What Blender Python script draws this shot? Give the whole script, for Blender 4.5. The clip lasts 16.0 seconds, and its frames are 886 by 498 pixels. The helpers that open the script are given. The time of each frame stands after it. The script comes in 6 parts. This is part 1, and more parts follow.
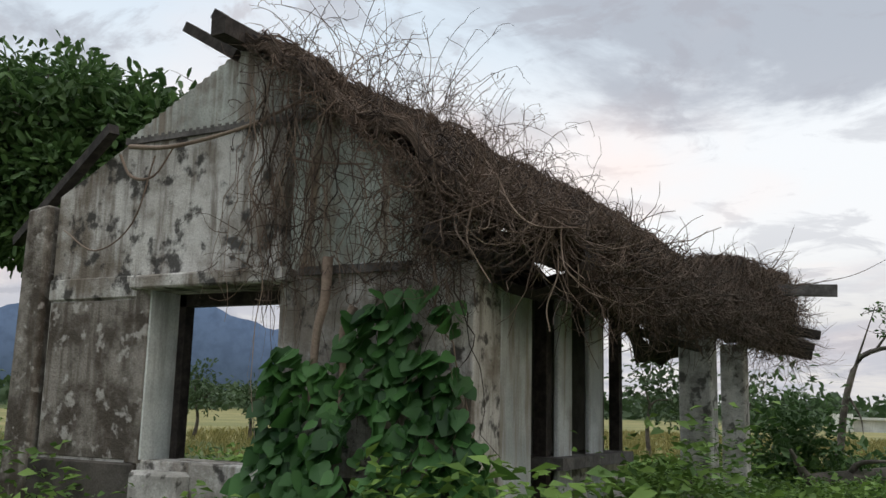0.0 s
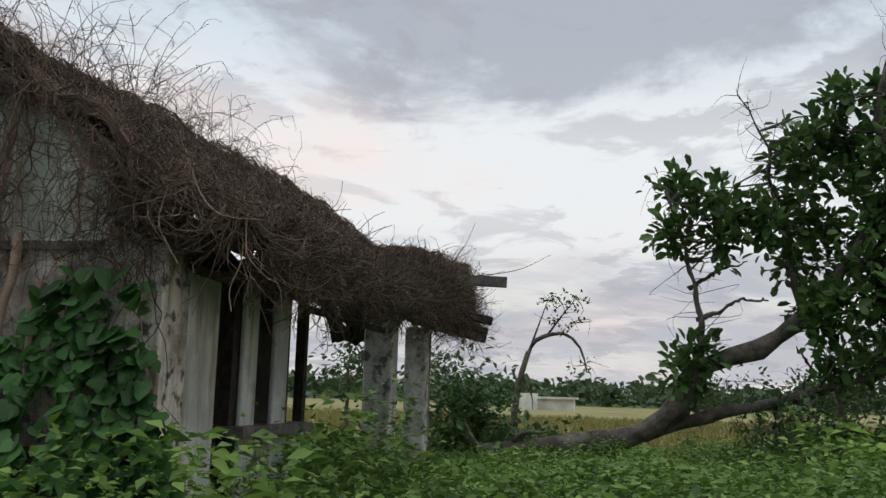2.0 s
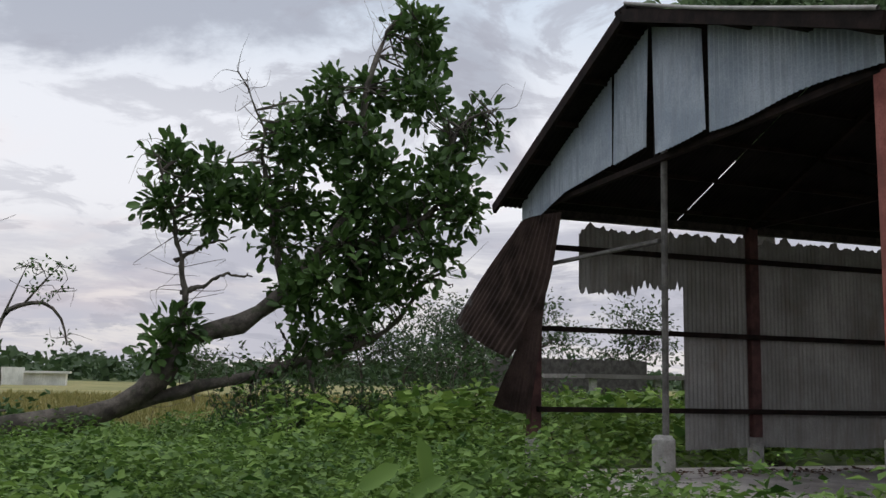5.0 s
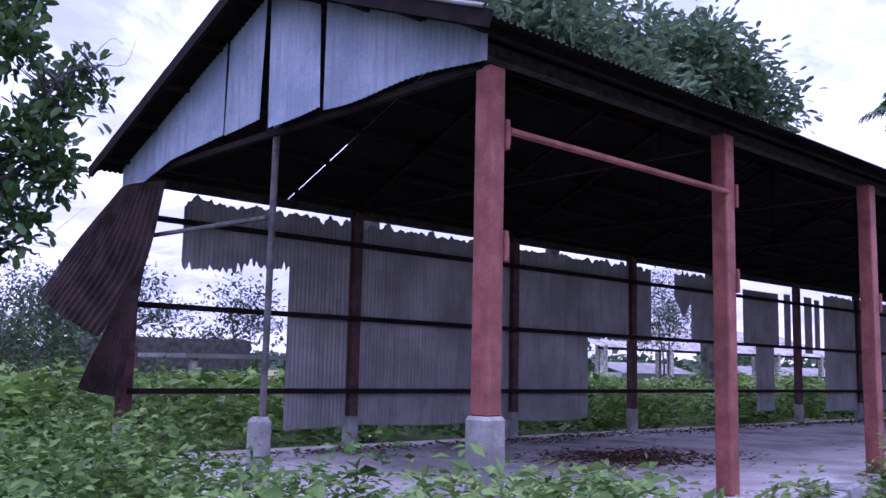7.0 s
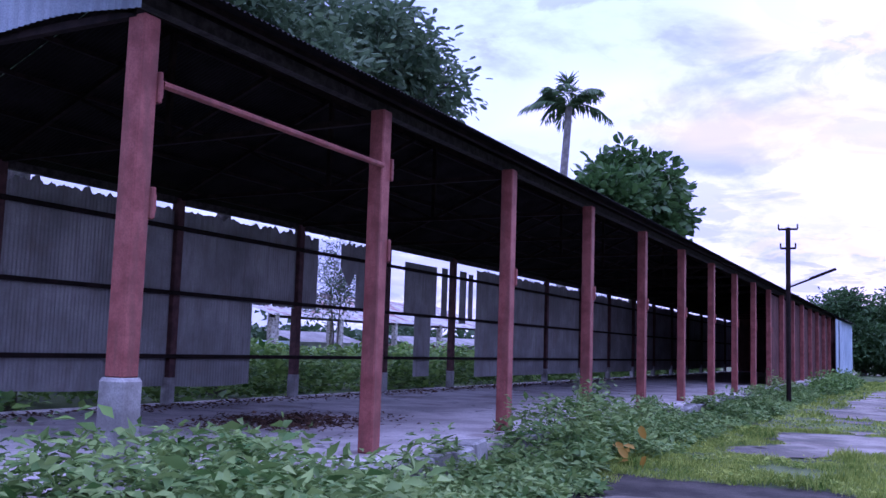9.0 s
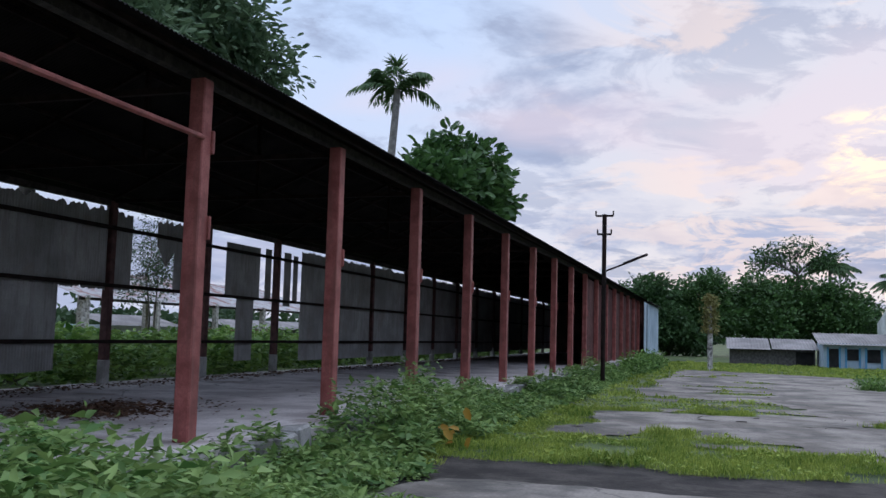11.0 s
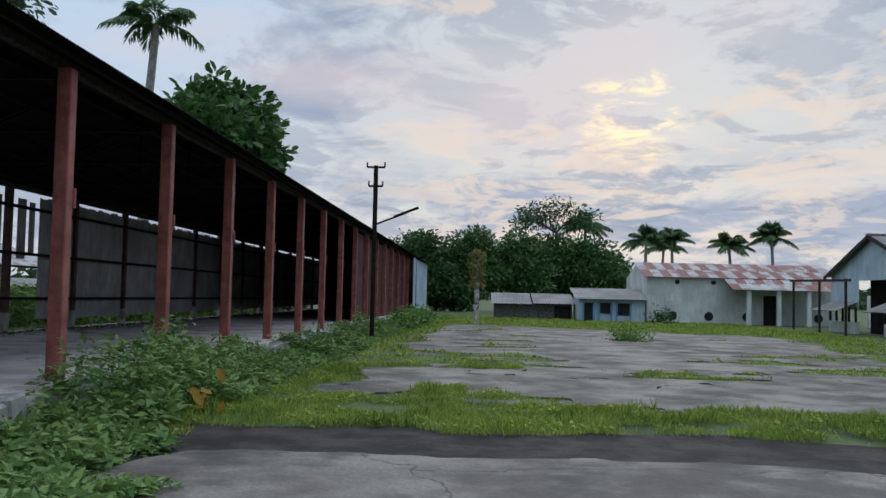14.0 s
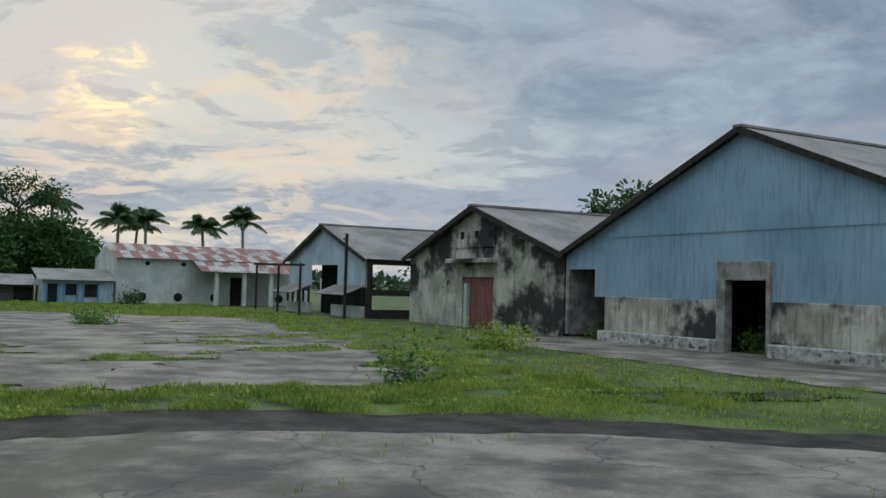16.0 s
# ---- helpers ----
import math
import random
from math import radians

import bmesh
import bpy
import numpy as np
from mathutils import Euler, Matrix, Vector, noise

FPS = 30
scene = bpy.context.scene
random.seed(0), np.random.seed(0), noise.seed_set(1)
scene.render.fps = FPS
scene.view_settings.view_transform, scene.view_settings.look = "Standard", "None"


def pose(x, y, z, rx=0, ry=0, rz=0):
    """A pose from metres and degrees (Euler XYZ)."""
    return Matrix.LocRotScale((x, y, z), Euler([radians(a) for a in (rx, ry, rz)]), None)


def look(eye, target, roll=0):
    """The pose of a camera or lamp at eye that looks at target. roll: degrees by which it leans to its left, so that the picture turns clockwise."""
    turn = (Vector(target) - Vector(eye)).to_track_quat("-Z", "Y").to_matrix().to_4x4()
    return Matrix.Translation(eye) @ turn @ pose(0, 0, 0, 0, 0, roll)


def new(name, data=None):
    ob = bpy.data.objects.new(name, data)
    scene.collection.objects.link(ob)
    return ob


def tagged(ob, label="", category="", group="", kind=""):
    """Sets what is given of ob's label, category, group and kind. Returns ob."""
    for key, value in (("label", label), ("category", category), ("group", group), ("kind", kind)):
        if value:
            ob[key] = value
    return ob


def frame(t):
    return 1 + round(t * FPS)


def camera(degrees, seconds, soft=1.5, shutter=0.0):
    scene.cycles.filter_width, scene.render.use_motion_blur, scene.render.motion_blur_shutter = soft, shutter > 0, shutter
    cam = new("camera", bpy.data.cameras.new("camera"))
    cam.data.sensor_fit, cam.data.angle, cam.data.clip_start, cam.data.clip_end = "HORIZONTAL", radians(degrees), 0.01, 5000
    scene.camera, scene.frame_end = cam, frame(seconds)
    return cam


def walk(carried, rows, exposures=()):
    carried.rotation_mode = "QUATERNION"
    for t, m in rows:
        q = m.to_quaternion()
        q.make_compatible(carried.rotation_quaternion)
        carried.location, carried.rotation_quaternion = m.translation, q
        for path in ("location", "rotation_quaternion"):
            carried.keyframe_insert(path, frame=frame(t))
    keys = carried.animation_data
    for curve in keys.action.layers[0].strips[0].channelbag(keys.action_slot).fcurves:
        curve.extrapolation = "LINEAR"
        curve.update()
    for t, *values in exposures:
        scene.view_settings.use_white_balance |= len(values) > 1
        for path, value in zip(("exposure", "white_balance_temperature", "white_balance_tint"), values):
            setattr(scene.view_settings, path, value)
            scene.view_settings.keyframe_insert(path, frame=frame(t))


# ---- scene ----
cam = camera(51.04, 16.0)
ROWS = [
    (0, -6.541, -5.204, 1.290, 28.27, 9.65, 1.41),
    (0.5, -6.404, -5.268, 1.268, 24.13, 9.55, 1.52),
    (1, -6.326, -5.387, 1.255, 19.53, 9.34, 1.49),
    (1.5, -6.212, -5.575, 1.249, 15.01, 9.10, 1.58),
    (2, -6.069, -5.820, 1.248, 10.75, 8.86, 1.65),
    (2.5, -5.949, -5.976, 1.245, 6.59, 8.65, 1.80),
    (3, -5.855, -6.054, 1.242, 2.19, 8.46, 1.81),
    (3.2, -5.811, -6.076, 1.241, 0.38, 8.38, 1.80),
    (5.3, -5.559, -5.507, 1.277, -22.51, 7.88, 1.12),
    (5.5, -5.521, -5.451, 1.280, -24.90, 7.82, 1.09),
    (6, -5.426, -5.348, 1.287, -30.78, 7.71, 1.07),
    (6.5, -5.352, -5.269, 1.291, -36.77, 7.53, 1.11),
    (7, -5.349, -5.305, 1.288, -42.78, 7.21, 1.24),
    (7.5, -5.330, -5.348, 1.275, -48.74, 6.84, 1.40),
    (8, -5.291, -5.415, 1.261, -54.02, 6.48, 1.66),
    (8.5, -5.273, -5.494, 1.247, -58.58, 6.15, 1.84),
    (9, -5.249, -5.549, 1.235, -62.47, 5.86, 1.84),
    (9.5, -5.216, -5.566, 1.233, -65.81, 5.67, 1.78),
    (10, -5.183, -5.529, 1.236, -69.01, 5.53, 1.68),
    (10.2, -5.162, -5.504, 1.237, -70.21, 5.54, 1.68),
    (12.5, -4.420, -5.300, 1.181, -75.75, 4.02, 1.15),
    (13, -4.190, -5.272, 1.169, -77.16, 3.68, 0.90),
    (13.5, -3.900, -5.262, 1.154, -80.96, 3.18, 0.98),
    (14, -3.820, -5.278, 1.156, -87.42, 2.86, 1.28),
    (14.5, -3.945, -5.290, 1.172, -95.76, 2.65, 1.52),
    (15, -4.260, -5.270, 1.222, -104.08, 2.52, 1.55),
    (15.5, -4.801, -5.258, 1.286, -112.33, 2.49, 1.37),
    (16, -5.373, -5.284, 1.315, -118.97, 2.37, 1.56),
]
walk(cam, [(t, pose(x, y, z, 90 + pitch, 0, yaw) @ pose(0, 0, 0, 0, 0, roll)) for t, x, y, z, yaw, pitch, roll in ROWS],
     exposures=[(0.0, 0.05, 6850, 12), (3.2, -0.18, 6850, 11), (5.3, -0.04, 6650, 18), (6.6, 0.66, 5350, 54), (9.0, 0.36, 4650, 57),
                (10.2, -0.08, 5300, 17), (12.3, -0.24, 5600, 17), (13.7, -0.36, 5650, 11), (14.5, -0.42, 5850, 5), (16.0, -0.45, 6050, 4)])

# ---- light ----
SUN_DIR = Vector((0.970, -0.155, 0.187)).normalized()
world = bpy.data.worlds.new("dusk_sky")
scene.world = world
world.use_nodes = True
wn, wl = world.node_tree.nodes, world.node_tree.links
wn.clear()


def wnode(kind, **values):
    n = wn.new(kind)
    for key, v in values.items():
        n.inputs[key].default_value = v
    return n


w_out = wn.new("ShaderNodeOutputWorld")
w_bg = wnode("ShaderNodeBackground", Strength=1.12)
sky = wn.new("ShaderNodeTexSky")
sky.sky_type, sky.sun_disc = "NISHITA", False
sky.sun_elevation, sky.sun_rotation = radians(11), math.atan2(SUN_DIR.x, SUN_DIR.y)
sky.air_density, sky.dust_density, sky.ozone_density = 1.2, 2.0, 1.5
coord = wn.new("ShaderNodeTexCoord")
sep = wn.new("ShaderNodeSeparateXYZ")
wl.new(coord.outputs["Generated"], sep.inputs[0])


def wmath(op, a, b=0.0, clamp=False):
    n = wn.new("ShaderNodeMath")
    n.operation, n.use_clamp = op, clamp
    for i, v in enumerate((a, b)):
        if isinstance(v, (int, float)):
            n.inputs[i].default_value = v
        else:
            wl.new(v, n.inputs[i])
    return n.outputs[0]


def wmix(fac, a, b):
    n = wn.new("ShaderNodeMix")
    n.data_type = "RGBA"
    for key, v in ((0, fac), (6, a), (7, b)):
        if isinstance(v, (int, float)):
            n.inputs[key].default_value = v
        elif isinstance(v, tuple):
            n.inputs[key].default_value = (*v, 1)
        else:
            wl.new(v, n.inputs[key])
    return n.outputs[2]


def wramp(value, lo, hi):
    n = wn.new("ShaderNodeMapRange")
    n.interpolation_type = "SMOOTHSTEP"
    wl.new(value, n.inputs[0])
    n.inputs[1].default_value, n.inputs[2].default_value = lo, hi
    return n.outputs[0]


# cloud layers lie on flat sheets high above, so they flatten towards the horizon
up = wmath("MAXIMUM", sep.outputs[2], 0.0)
den = wmath("ADD", up, 0.16)
flat = wn.new("ShaderNodeCombineXYZ")
wl.new(wmath("DIVIDE", sep.outputs[0], den), flat.inputs[0])
wl.new(wmath("DIVIDE", sep.outputs[1], den), flat.inputs[1])


def cloud(scale, detail, seed, rough=0.55, dist=0.4):
    m = wn.new("ShaderNodeMapping")
    m.inputs["Location"].default_value = (seed, seed * 0.7, seed * 1.3)
    wl.new(flat.outputs[0], m.inputs[0])
    n = wn.new("ShaderNodeTexNoise")
    wl.new(m.outputs[0], n.inputs[0])
    n.inputs["Scale"].default_value, n.inputs["Detail"].default_value = scale, detail
    n.inputs["Roughness"].default_value, n.inputs["Distortion"].default_value = rough, dist
    return n.outputs[0]


sun_dot = wn.new("ShaderNodeVectorMath")
sun_dot.operation = "DOT_PRODUCT"
wl.new(coord.outputs["Generated"], sun_dot.inputs[0])
sun_dot.inputs[1].default_value = SUN_DIR
near_sun = sun_dot.outputs["Value"]
nishita = wn.new("ShaderNodeVectorMath")
nishita.operation = "SCALE"
wl.new(sky.outputs[0], nishita.inputs[0])
nishita.inputs["Scale"].default_value = 0.05
high = wmix(wramp(up, 0.0, 0.45), (0.80, 0.81, 0.82), (0.70, 0.84, 0.98))
clear = wmix(0.15, high, nishita.outputs[0])
belt_north = wmath("MULTIPLY", wmath("MULTIPLY", wramp(up, 0.08, 0.19), wmath("SUBTRACT", 1.0, wramp(up, 0.26, 0.40))), wramp(sep.outputs[1], 0.25, 0.85))
clear = wmix(wmath("MULTIPLY", belt_north, 0.6), clear, (0.87, 0.92, 0.97))
clear = wmix(wmath("MULTIPLY", wramp(near_sun, 0.88, 1.0), 0.55), clear, (0.84, 0.73, 0.60))
# broken cover overhead, a paler belt below it, then grey streaks down to the horizon
belt = wmath("MULTIPLY", wramp(up, 0.10, 0.19), wmath("SUBTRACT", 1.0, wramp(up, 0.24, 0.36)))
low_band = wmath("MULTIPLY", wramp(up, 0.02, 0.06), wmath("SUBTRACT", 1.0, wramp(up, 0.11, 0.19)))
cover = wmath("ADD", cloud(0.95, 9, 3.1, 0.6), wmath("SUBTRACT", wmath("MULTIPLY", low_band, 0.05), wmath("MULTIPLY", belt, 0.07)))
big = wramp(cover, 0.46, 0.57)
ragged = wramp(cloud(3.0, 9, 11.7, 0.62, 0.5), 0.51, 0.60)
streaks = wramp(cloud(2.0, 6, 53.0, 0.6, 0.2), 0.45, 0.63)
grey = wmix(wramp(up, 0.02, 0.4), (0.47, 0.50, 0.58), (0.37, 0.42, 0.50))
step1 = wmix(wmath("MULTIPLY", big, 0.85), clear, grey)
step2 = wmix(wmath("MULTIPLY", ragged, wmath("SUBTRACT", 0.60, wmath("MULTIPLY", belt, 0.22))), step1, (0.37, 0.40, 0.47))
step2 = wmix(wmath("MULTIPLY", wmath("MULTIPLY", streaks, low_band), 0.5), step2, (0.46, 0.49, 0.57))
blush = wmath("MULTIPLY", wramp(cloud(0.8, 4, 23.0), 0.50, 0.66), wmath("ADD", 0.14, wmath("MULTIPLY", belt, 0.36)))
step3 = wmix(blush, step2, (0.94, 0.75, 0.69))
# the sun's place shows as a broken bright slit between cloud layers
wob = wmath("MULTIPLY", wmath("SUBTRACT", cloud(4.0, 7, 31.0, 0.65, 0.8), 0.5), 0.008)
gap = wmath("MULTIPLY", wramp(wmath("ADD", near_sun, wob), 0.9982, 1.0008), wramp(cloud(7.0, 7, 61.0, 0.62, 0.8), 0.40, 0.66))
bank_dot = wn.new("ShaderNodeVectorMath")
bank_dot.operation = "DOT_PRODUCT"
wl.new(coord.outputs["Generated"], bank_dot.inputs[0])
bank_dot.inputs[1].default_value = Vector((0.62, -0.74, 0.30)).normalized()
bank = wmath("MULTIPLY", wmath("MULTIPLY", wramp(bank_dot.outputs["Value"], 0.86, 0.985), wramp(up, 0.08, 0.24)), wmath("ADD", 0.45, wmath("MULTIPLY", wramp(cloud(1.6, 7, 41.0, 0.6), 0.35, 0.6), 0.5)))
step3 = wmix(bank, step3, (0.23, 0.29, 0.38))
halo = wmath("MULTIPLY", wramp(near_sun, 0.92, 1.0), wramp(cloud(2.4, 9, 37.0, 0.62, 0.6), 0.49, 0.58))
step3 = wmix(wmath("MULTIPLY", halo, 0.72), step3, (1.08, 0.84, 0.64))
step4 = wmix(gap, step3, (1.6, 1.2, 0.66))
step4 = wmix(wramp(up, 0.46, 0.85), step4, (1.45, 1.55, 1.65))
wl.new(step4, w_bg.inputs["Color"])
wl.new(w_bg.outputs[0], w_out.inputs[0])

sun = new("sun", bpy.data.lights.new("sun", "SUN"))
sun.data.energy, sun.data.angle, sun.data.color = 0.6, radians(25), (1.0, 0.88, 0.76)
sun.matrix_world = look((0, 0, 60), Vector((0, 0, 60)) - SUN_DIR)

# ---- materials ----


def material(name, dark, light, scale=3.0, rough=0.85, metal=0.0, bump=0.25, grain=60.0, streak=None, blotch=None, contrast=(0.35, 0.65), spec=0.3,
             random_tint=0.0, stretch=0.12, crack=0.0):
    m = bpy.data.materials.new(name)
    m.use_nodes = True
    ns, ls = m.node_tree.nodes, m.node_tree.links
    bs = ns["Principled BSDF"]
    bs.inputs["Roughness"].default_value, bs.inputs["Metallic"].default_value = rough, metal
    bs.inputs["Specular IOR Level"].default_value = spec
    geo = ns.new("ShaderNodeNewGeometry")

    def tex(sc, detail, mapping=None, seed=0.0):
        n = ns.new("ShaderNodeTexNoise")
        n.inputs["Scale"].default_value, n.inputs["Detail"].default_value, n.inputs["Roughness"].default_value = sc, detail, 0.6
        mp = ns.new("ShaderNodeMapping")
        mp.inputs["Scale"].default_value, mp.inputs["Location"].default_value = mapping or (1, 1, 1), (seed, seed, seed)
        ls.new(geo.outputs["Position"], mp.inputs[0])
        ls.new(mp.outputs[0], n.inputs[0])
        return n.outputs[0]

    def span(v, lo, hi):
        n = ns.new("ShaderNodeMapRange")
        n.interpolation_type = "SMOOTHSTEP"
        ls.new(v, n.inputs[0])
        n.inputs[1].default_value, n.inputs[2].default_value = lo, hi
        return n.outputs[0]

    def mix(f, a, b):
        n = ns.new("ShaderNodeMix")
        n.data_type = "RGBA"
        for key, v in ((0, f), (6, a), (7, b)):
            if isinstance(v, tuple):
                n.inputs[key].default_value = (*v, 1)
            elif isinstance(v, (int, float)):
                n.inputs[key].default_value = v
            else:
                ls.new(v, n.inputs[key])
        return n.outputs[2]

    def mul(a, k):
        n = ns.new("ShaderNodeMath")
        n.operation = "MULTIPLY"
        ls.new(a, n.inputs[0])
        n.inputs[1].default_value = k
        return n.outputs[0]

    colour = mix(span(tex(scale, 6), *contrast), dark, light)
    fine = tex(grain, 3, seed=5.0)
    colour = mix(mul(span(fine, 0.35, 0.7), 0.35), colour, tuple(0.5 * c for c in dark))
    if streak:
        sc, amount = streak
        colour = mix(mul(span(tex(9.0, 4, (1, 1, stretch), 9.0), 0.45, 0.68), amount), colour, sc)
    if blotch:
        bc, amount, bsc, lo, hi = blotch
        colour = mix(mul(span(tex(bsc, 7, None, 17.0), lo, hi), amount), colour, bc)
    if crack:
        vo = ns.new("ShaderNodeTexVoronoi")
        vo.feature = "DISTANCE_TO_EDGE"
        vo.inputs["Scale"].default_value = crack
        wob = ns.new("ShaderNodeVectorMath")
        wob.operation = "MULTIPLY_ADD"
        nz = ns.new("ShaderNodeTexNoise")
        nz.inputs["Scale"].default_value, nz.inputs["Detail"].default_value = 1.7, 5
        ls.new(geo.outputs["Position"], nz.inputs[0])
        ls.new(nz.outputs["Color"], wob.inputs[0])
        wob.inputs[1].default_value = (0.9, 0.9, 0.0)
        ls.new(geo.outputs["Position"], wob.inputs[2])
        ls.new(wob.outputs[0], vo.inputs["Vector"])
        line = span(vo.outputs["Distance"], 0.008, 0.002)
        colour = mix(mul(line, 0.6), colour, (0.03, 0.028, 0.025))
    if random_tint:
        info = ns.new("ShaderNodeObjectInfo")
        hsv = ns.new("ShaderNodeHueSaturation")
        mr = ns.new("ShaderNodeMapRange")
        ls.new(info.outputs["Random"], mr.inputs[0])
        mr.inputs[3].default_value, mr.inputs[4].default_value = 1 - random_tint, 1 + random_tint
        ls.new(mr.outputs[0], hsv.inputs["Value"])
        ls.new(colour, hsv.inputs["Color"])
        colour = hsv.outputs[0]
    ls.new(colour, bs.inputs["Base Color"])
    bp = ns.new("ShaderNodeBump")
    bp.inputs["Strength"].default_value, bp.inputs["Distance"].default_value = bump, 0.02
    ls.new(tex(grain * 0.4, 6, seed=2.0), bp.inputs["Height"])
    ls.new(bp.outputs[0], bs.inputs["Normal"])
    return m


def leaf_material(name, a, b, rough=0.55, through_light=0.3, scale=1.2):
    m = bpy.data.materials.new(name)
    m.use_nodes = True
    ns, ls = m.node_tree.nodes, m.node_tree.links
    bs = ns["Principled BSDF"]
    geo = ns.new("ShaderNodeNewGeometry")
    n = ns.new("ShaderNodeTexNoise")
    n.inputs["Scale"].default_value = scale
    ls.new(geo.outputs["Position"], n.inputs[0])
    add = ns.new("ShaderNodeMath")
    add.operation = "MULTIPLY_ADD"
    ls.new(geo.outputs["Random Per Island"], add.inputs[0])
    add.inputs[1].default_value = 0.7
    off = ns.new("ShaderNodeMath")
    off.operation = "MULTIPLY_ADD"
    ls.new(n.outputs[0], off.inputs[0])
    off.inputs[1].default_value, off.inputs[2].default_value = 1.2, -0.45
    ls.new(off.outputs[0], add.inputs[2])
    mx = ns.new("ShaderNodeMix")
    mx.data_type = "RGBA"
    mx.clamp_factor = True
    ls.new(add.outputs[0], mx.inputs[0])
    mx.inputs[6].default_value, mx.inputs[7].default_value = (*a, 1), (*b, 1)
    ls.new(mx.outputs[2], bs.inputs["Base Color"])
    bs.inputs["Roughness"].default_value, bs.inputs["Specular IOR Level"].default_value = rough, 0.3
    tr = ns.new("ShaderNodeBsdfTranslucent")
    ls.new(mx.outputs[2], tr.inputs["Color"])
    sh = ns.new("ShaderNodeMixShader")
    sh.inputs[0].default_value = through_light
    ls.new(bs.outputs[0], sh.inputs[1])
    ls.new(tr.outputs[0], sh.inputs[2])
    ls.new(sh.outputs[0], ns["Material Output"].inputs["Surface"])
    return m


M_PLASTER = material("mouldy_plaster", (0.24, 0.215, 0.18), (0.62, 0.61, 0.57), 2.2, streak=((0.11, 0.085, 0.06), 0.75), blotch=((0.03, 0.028, 0.025), 0.9, 5.5, 0.52, 0.63), bump=0.6, contrast=(0.36, 0.58), grain=90)
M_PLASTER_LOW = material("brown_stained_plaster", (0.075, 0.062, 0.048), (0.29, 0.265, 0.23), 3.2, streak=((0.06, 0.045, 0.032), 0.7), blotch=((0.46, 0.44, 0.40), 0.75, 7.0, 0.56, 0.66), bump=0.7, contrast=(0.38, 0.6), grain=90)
M_SIDE = material("pale_blue_limewash", (0.36, 0.39, 0.38), (0.58, 0.61, 0.60), 1.6, streak=((0.22, 0.18, 0.13), 0.75), blotch=((0.15, 0.12, 0.09), 0.6, 1.5, 0.54, 0.7), bump=0.3, grain=70)
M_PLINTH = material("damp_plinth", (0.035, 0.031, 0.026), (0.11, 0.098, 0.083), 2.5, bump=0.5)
# plaster with the shade inside the cottage put into its colour
M_INNER_DARK = material("shaded_inner_plaster", (0.02, 0.019, 0.017), (0.06, 0.055, 0.048), 2.0)
M_REVEAL = material("pale_green_plaster", (0.55, 0.60, 0.57), (0.76, 0.80, 0.76), 2.0, streak=((0.14, 0.13, 0.11), 0.4))
M_SHEET_OLD = material("weathered_tin", (0.30, 0.31, 0.28), (0.52, 0.55, 0.50), 1.5, 0.7, 0.15, streak=((0.16, 0.12, 0.085), 0.8), blotch=((0.12, 0.085, 0.06), 0.6, 2.2, 0.52, 0.7))
M_SHEET_GREEN = material("greenish_weathered_tin", (0.34, 0.38, 0.33), (0.60, 0.66, 0.60), 1.5, 0.7, 0.05, streak=((0.22, 0.145, 0.085), 0.85), blotch=((0.17, 0.13, 0.08), 0.6, 2.2, 0.52, 0.7))
M_POST = material("peeling_limewash", (0.30, 0.29, 0.26), (0.62, 0.60, 0.56), 5.0, blotch=((0.09, 0.085, 0.075), 0.9, 6.0, 0.54, 0.62), bump=0.5)
M_WOOD = material("black_rotten_wood", (0.018, 0.015, 0.013), (0.055, 0.046, 0.04), 8.0, grain=40, bump=0.5)
M_WOODGREY = material("grey_timber", (0.08, 0.075, 0.07), (0.17, 0.16, 0.15), 6.0, grain=40, bump=0.5)
M_TWIG = leaf_material("dry_vine", (0.026, 0.020, 0.016), (0.15, 0.108, 0.080), 0.9, 0.0, 2.5)
M_TWIGPALE = material("bleached_vine", (0.14, 0.10, 0.075), (0.28, 0.215, 0.165), 2.0, bump=0.1)
# backing for the twigs, with the shade between stems in its colour
M_THATCH = material("shaded_vine_mat", (0.012, 0.009, 0.008), (0.045, 0.033, 0.026), 9.0, bump=1.0, grain=90)
M_REDSTEEL = material("faded_red_oxide", (0.22, 0.062, 0.052), (0.36, 0.12, 0.10), 4.0, 0.7, streak=((0.15, 0.07, 0.055), 0.5), bump=0.15, random_tint=0.12)
# rusty steel, darkened further for the shade under the shed roof
M_DARKSTEEL = material("shaded_rusty_steel", (0.010, 0.007, 0.006), (0.026, 0.016, 0.014), 5.0, 0.8, bump=0.2, spec=0.12)
M_MAROON = material("dark_maroon_tin", (0.085, 0.034, 0.03), (0.16, 0.07, 0.06), 1.5, 0.75, streak=((0.05, 0.025, 0.022), 0.5))
M_BACKCOL = material("dull_maroon_post", (0.06, 0.028, 0.026), (0.13, 0.06, 0.055), 5.0, 0.75, bump=0.2)
M_TIN = material("grey_tin", (0.25, 0.245, 0.23), (0.40, 0.39, 0.37), 0.9, 0.6, 0.15, streak=((0.20, 0.18, 0.165), 0.55), blotch=((0.22, 0.17, 0.14), 0.4, 1.5, 0.55, 0.72), random_tint=0.08)
M_TINBLUE = material("bluish_tin", (0.28, 0.33, 0.385), (0.44, 0.49, 0.545), 1.2, 0.55, 0.1, streak=((0.22, 0.25, 0.28), 0.55), random_tint=0.06)
# near-black: the underside's shade is put into the tin's colour
M_ROOF = material("shaded_roof_tin", (0.008, 0.007, 0.007), (0.020, 0.017, 0.016), 1.2, 0.85, 0.0, streak=((0.012, 0.010, 0.009), 0.5), spec=0.08)
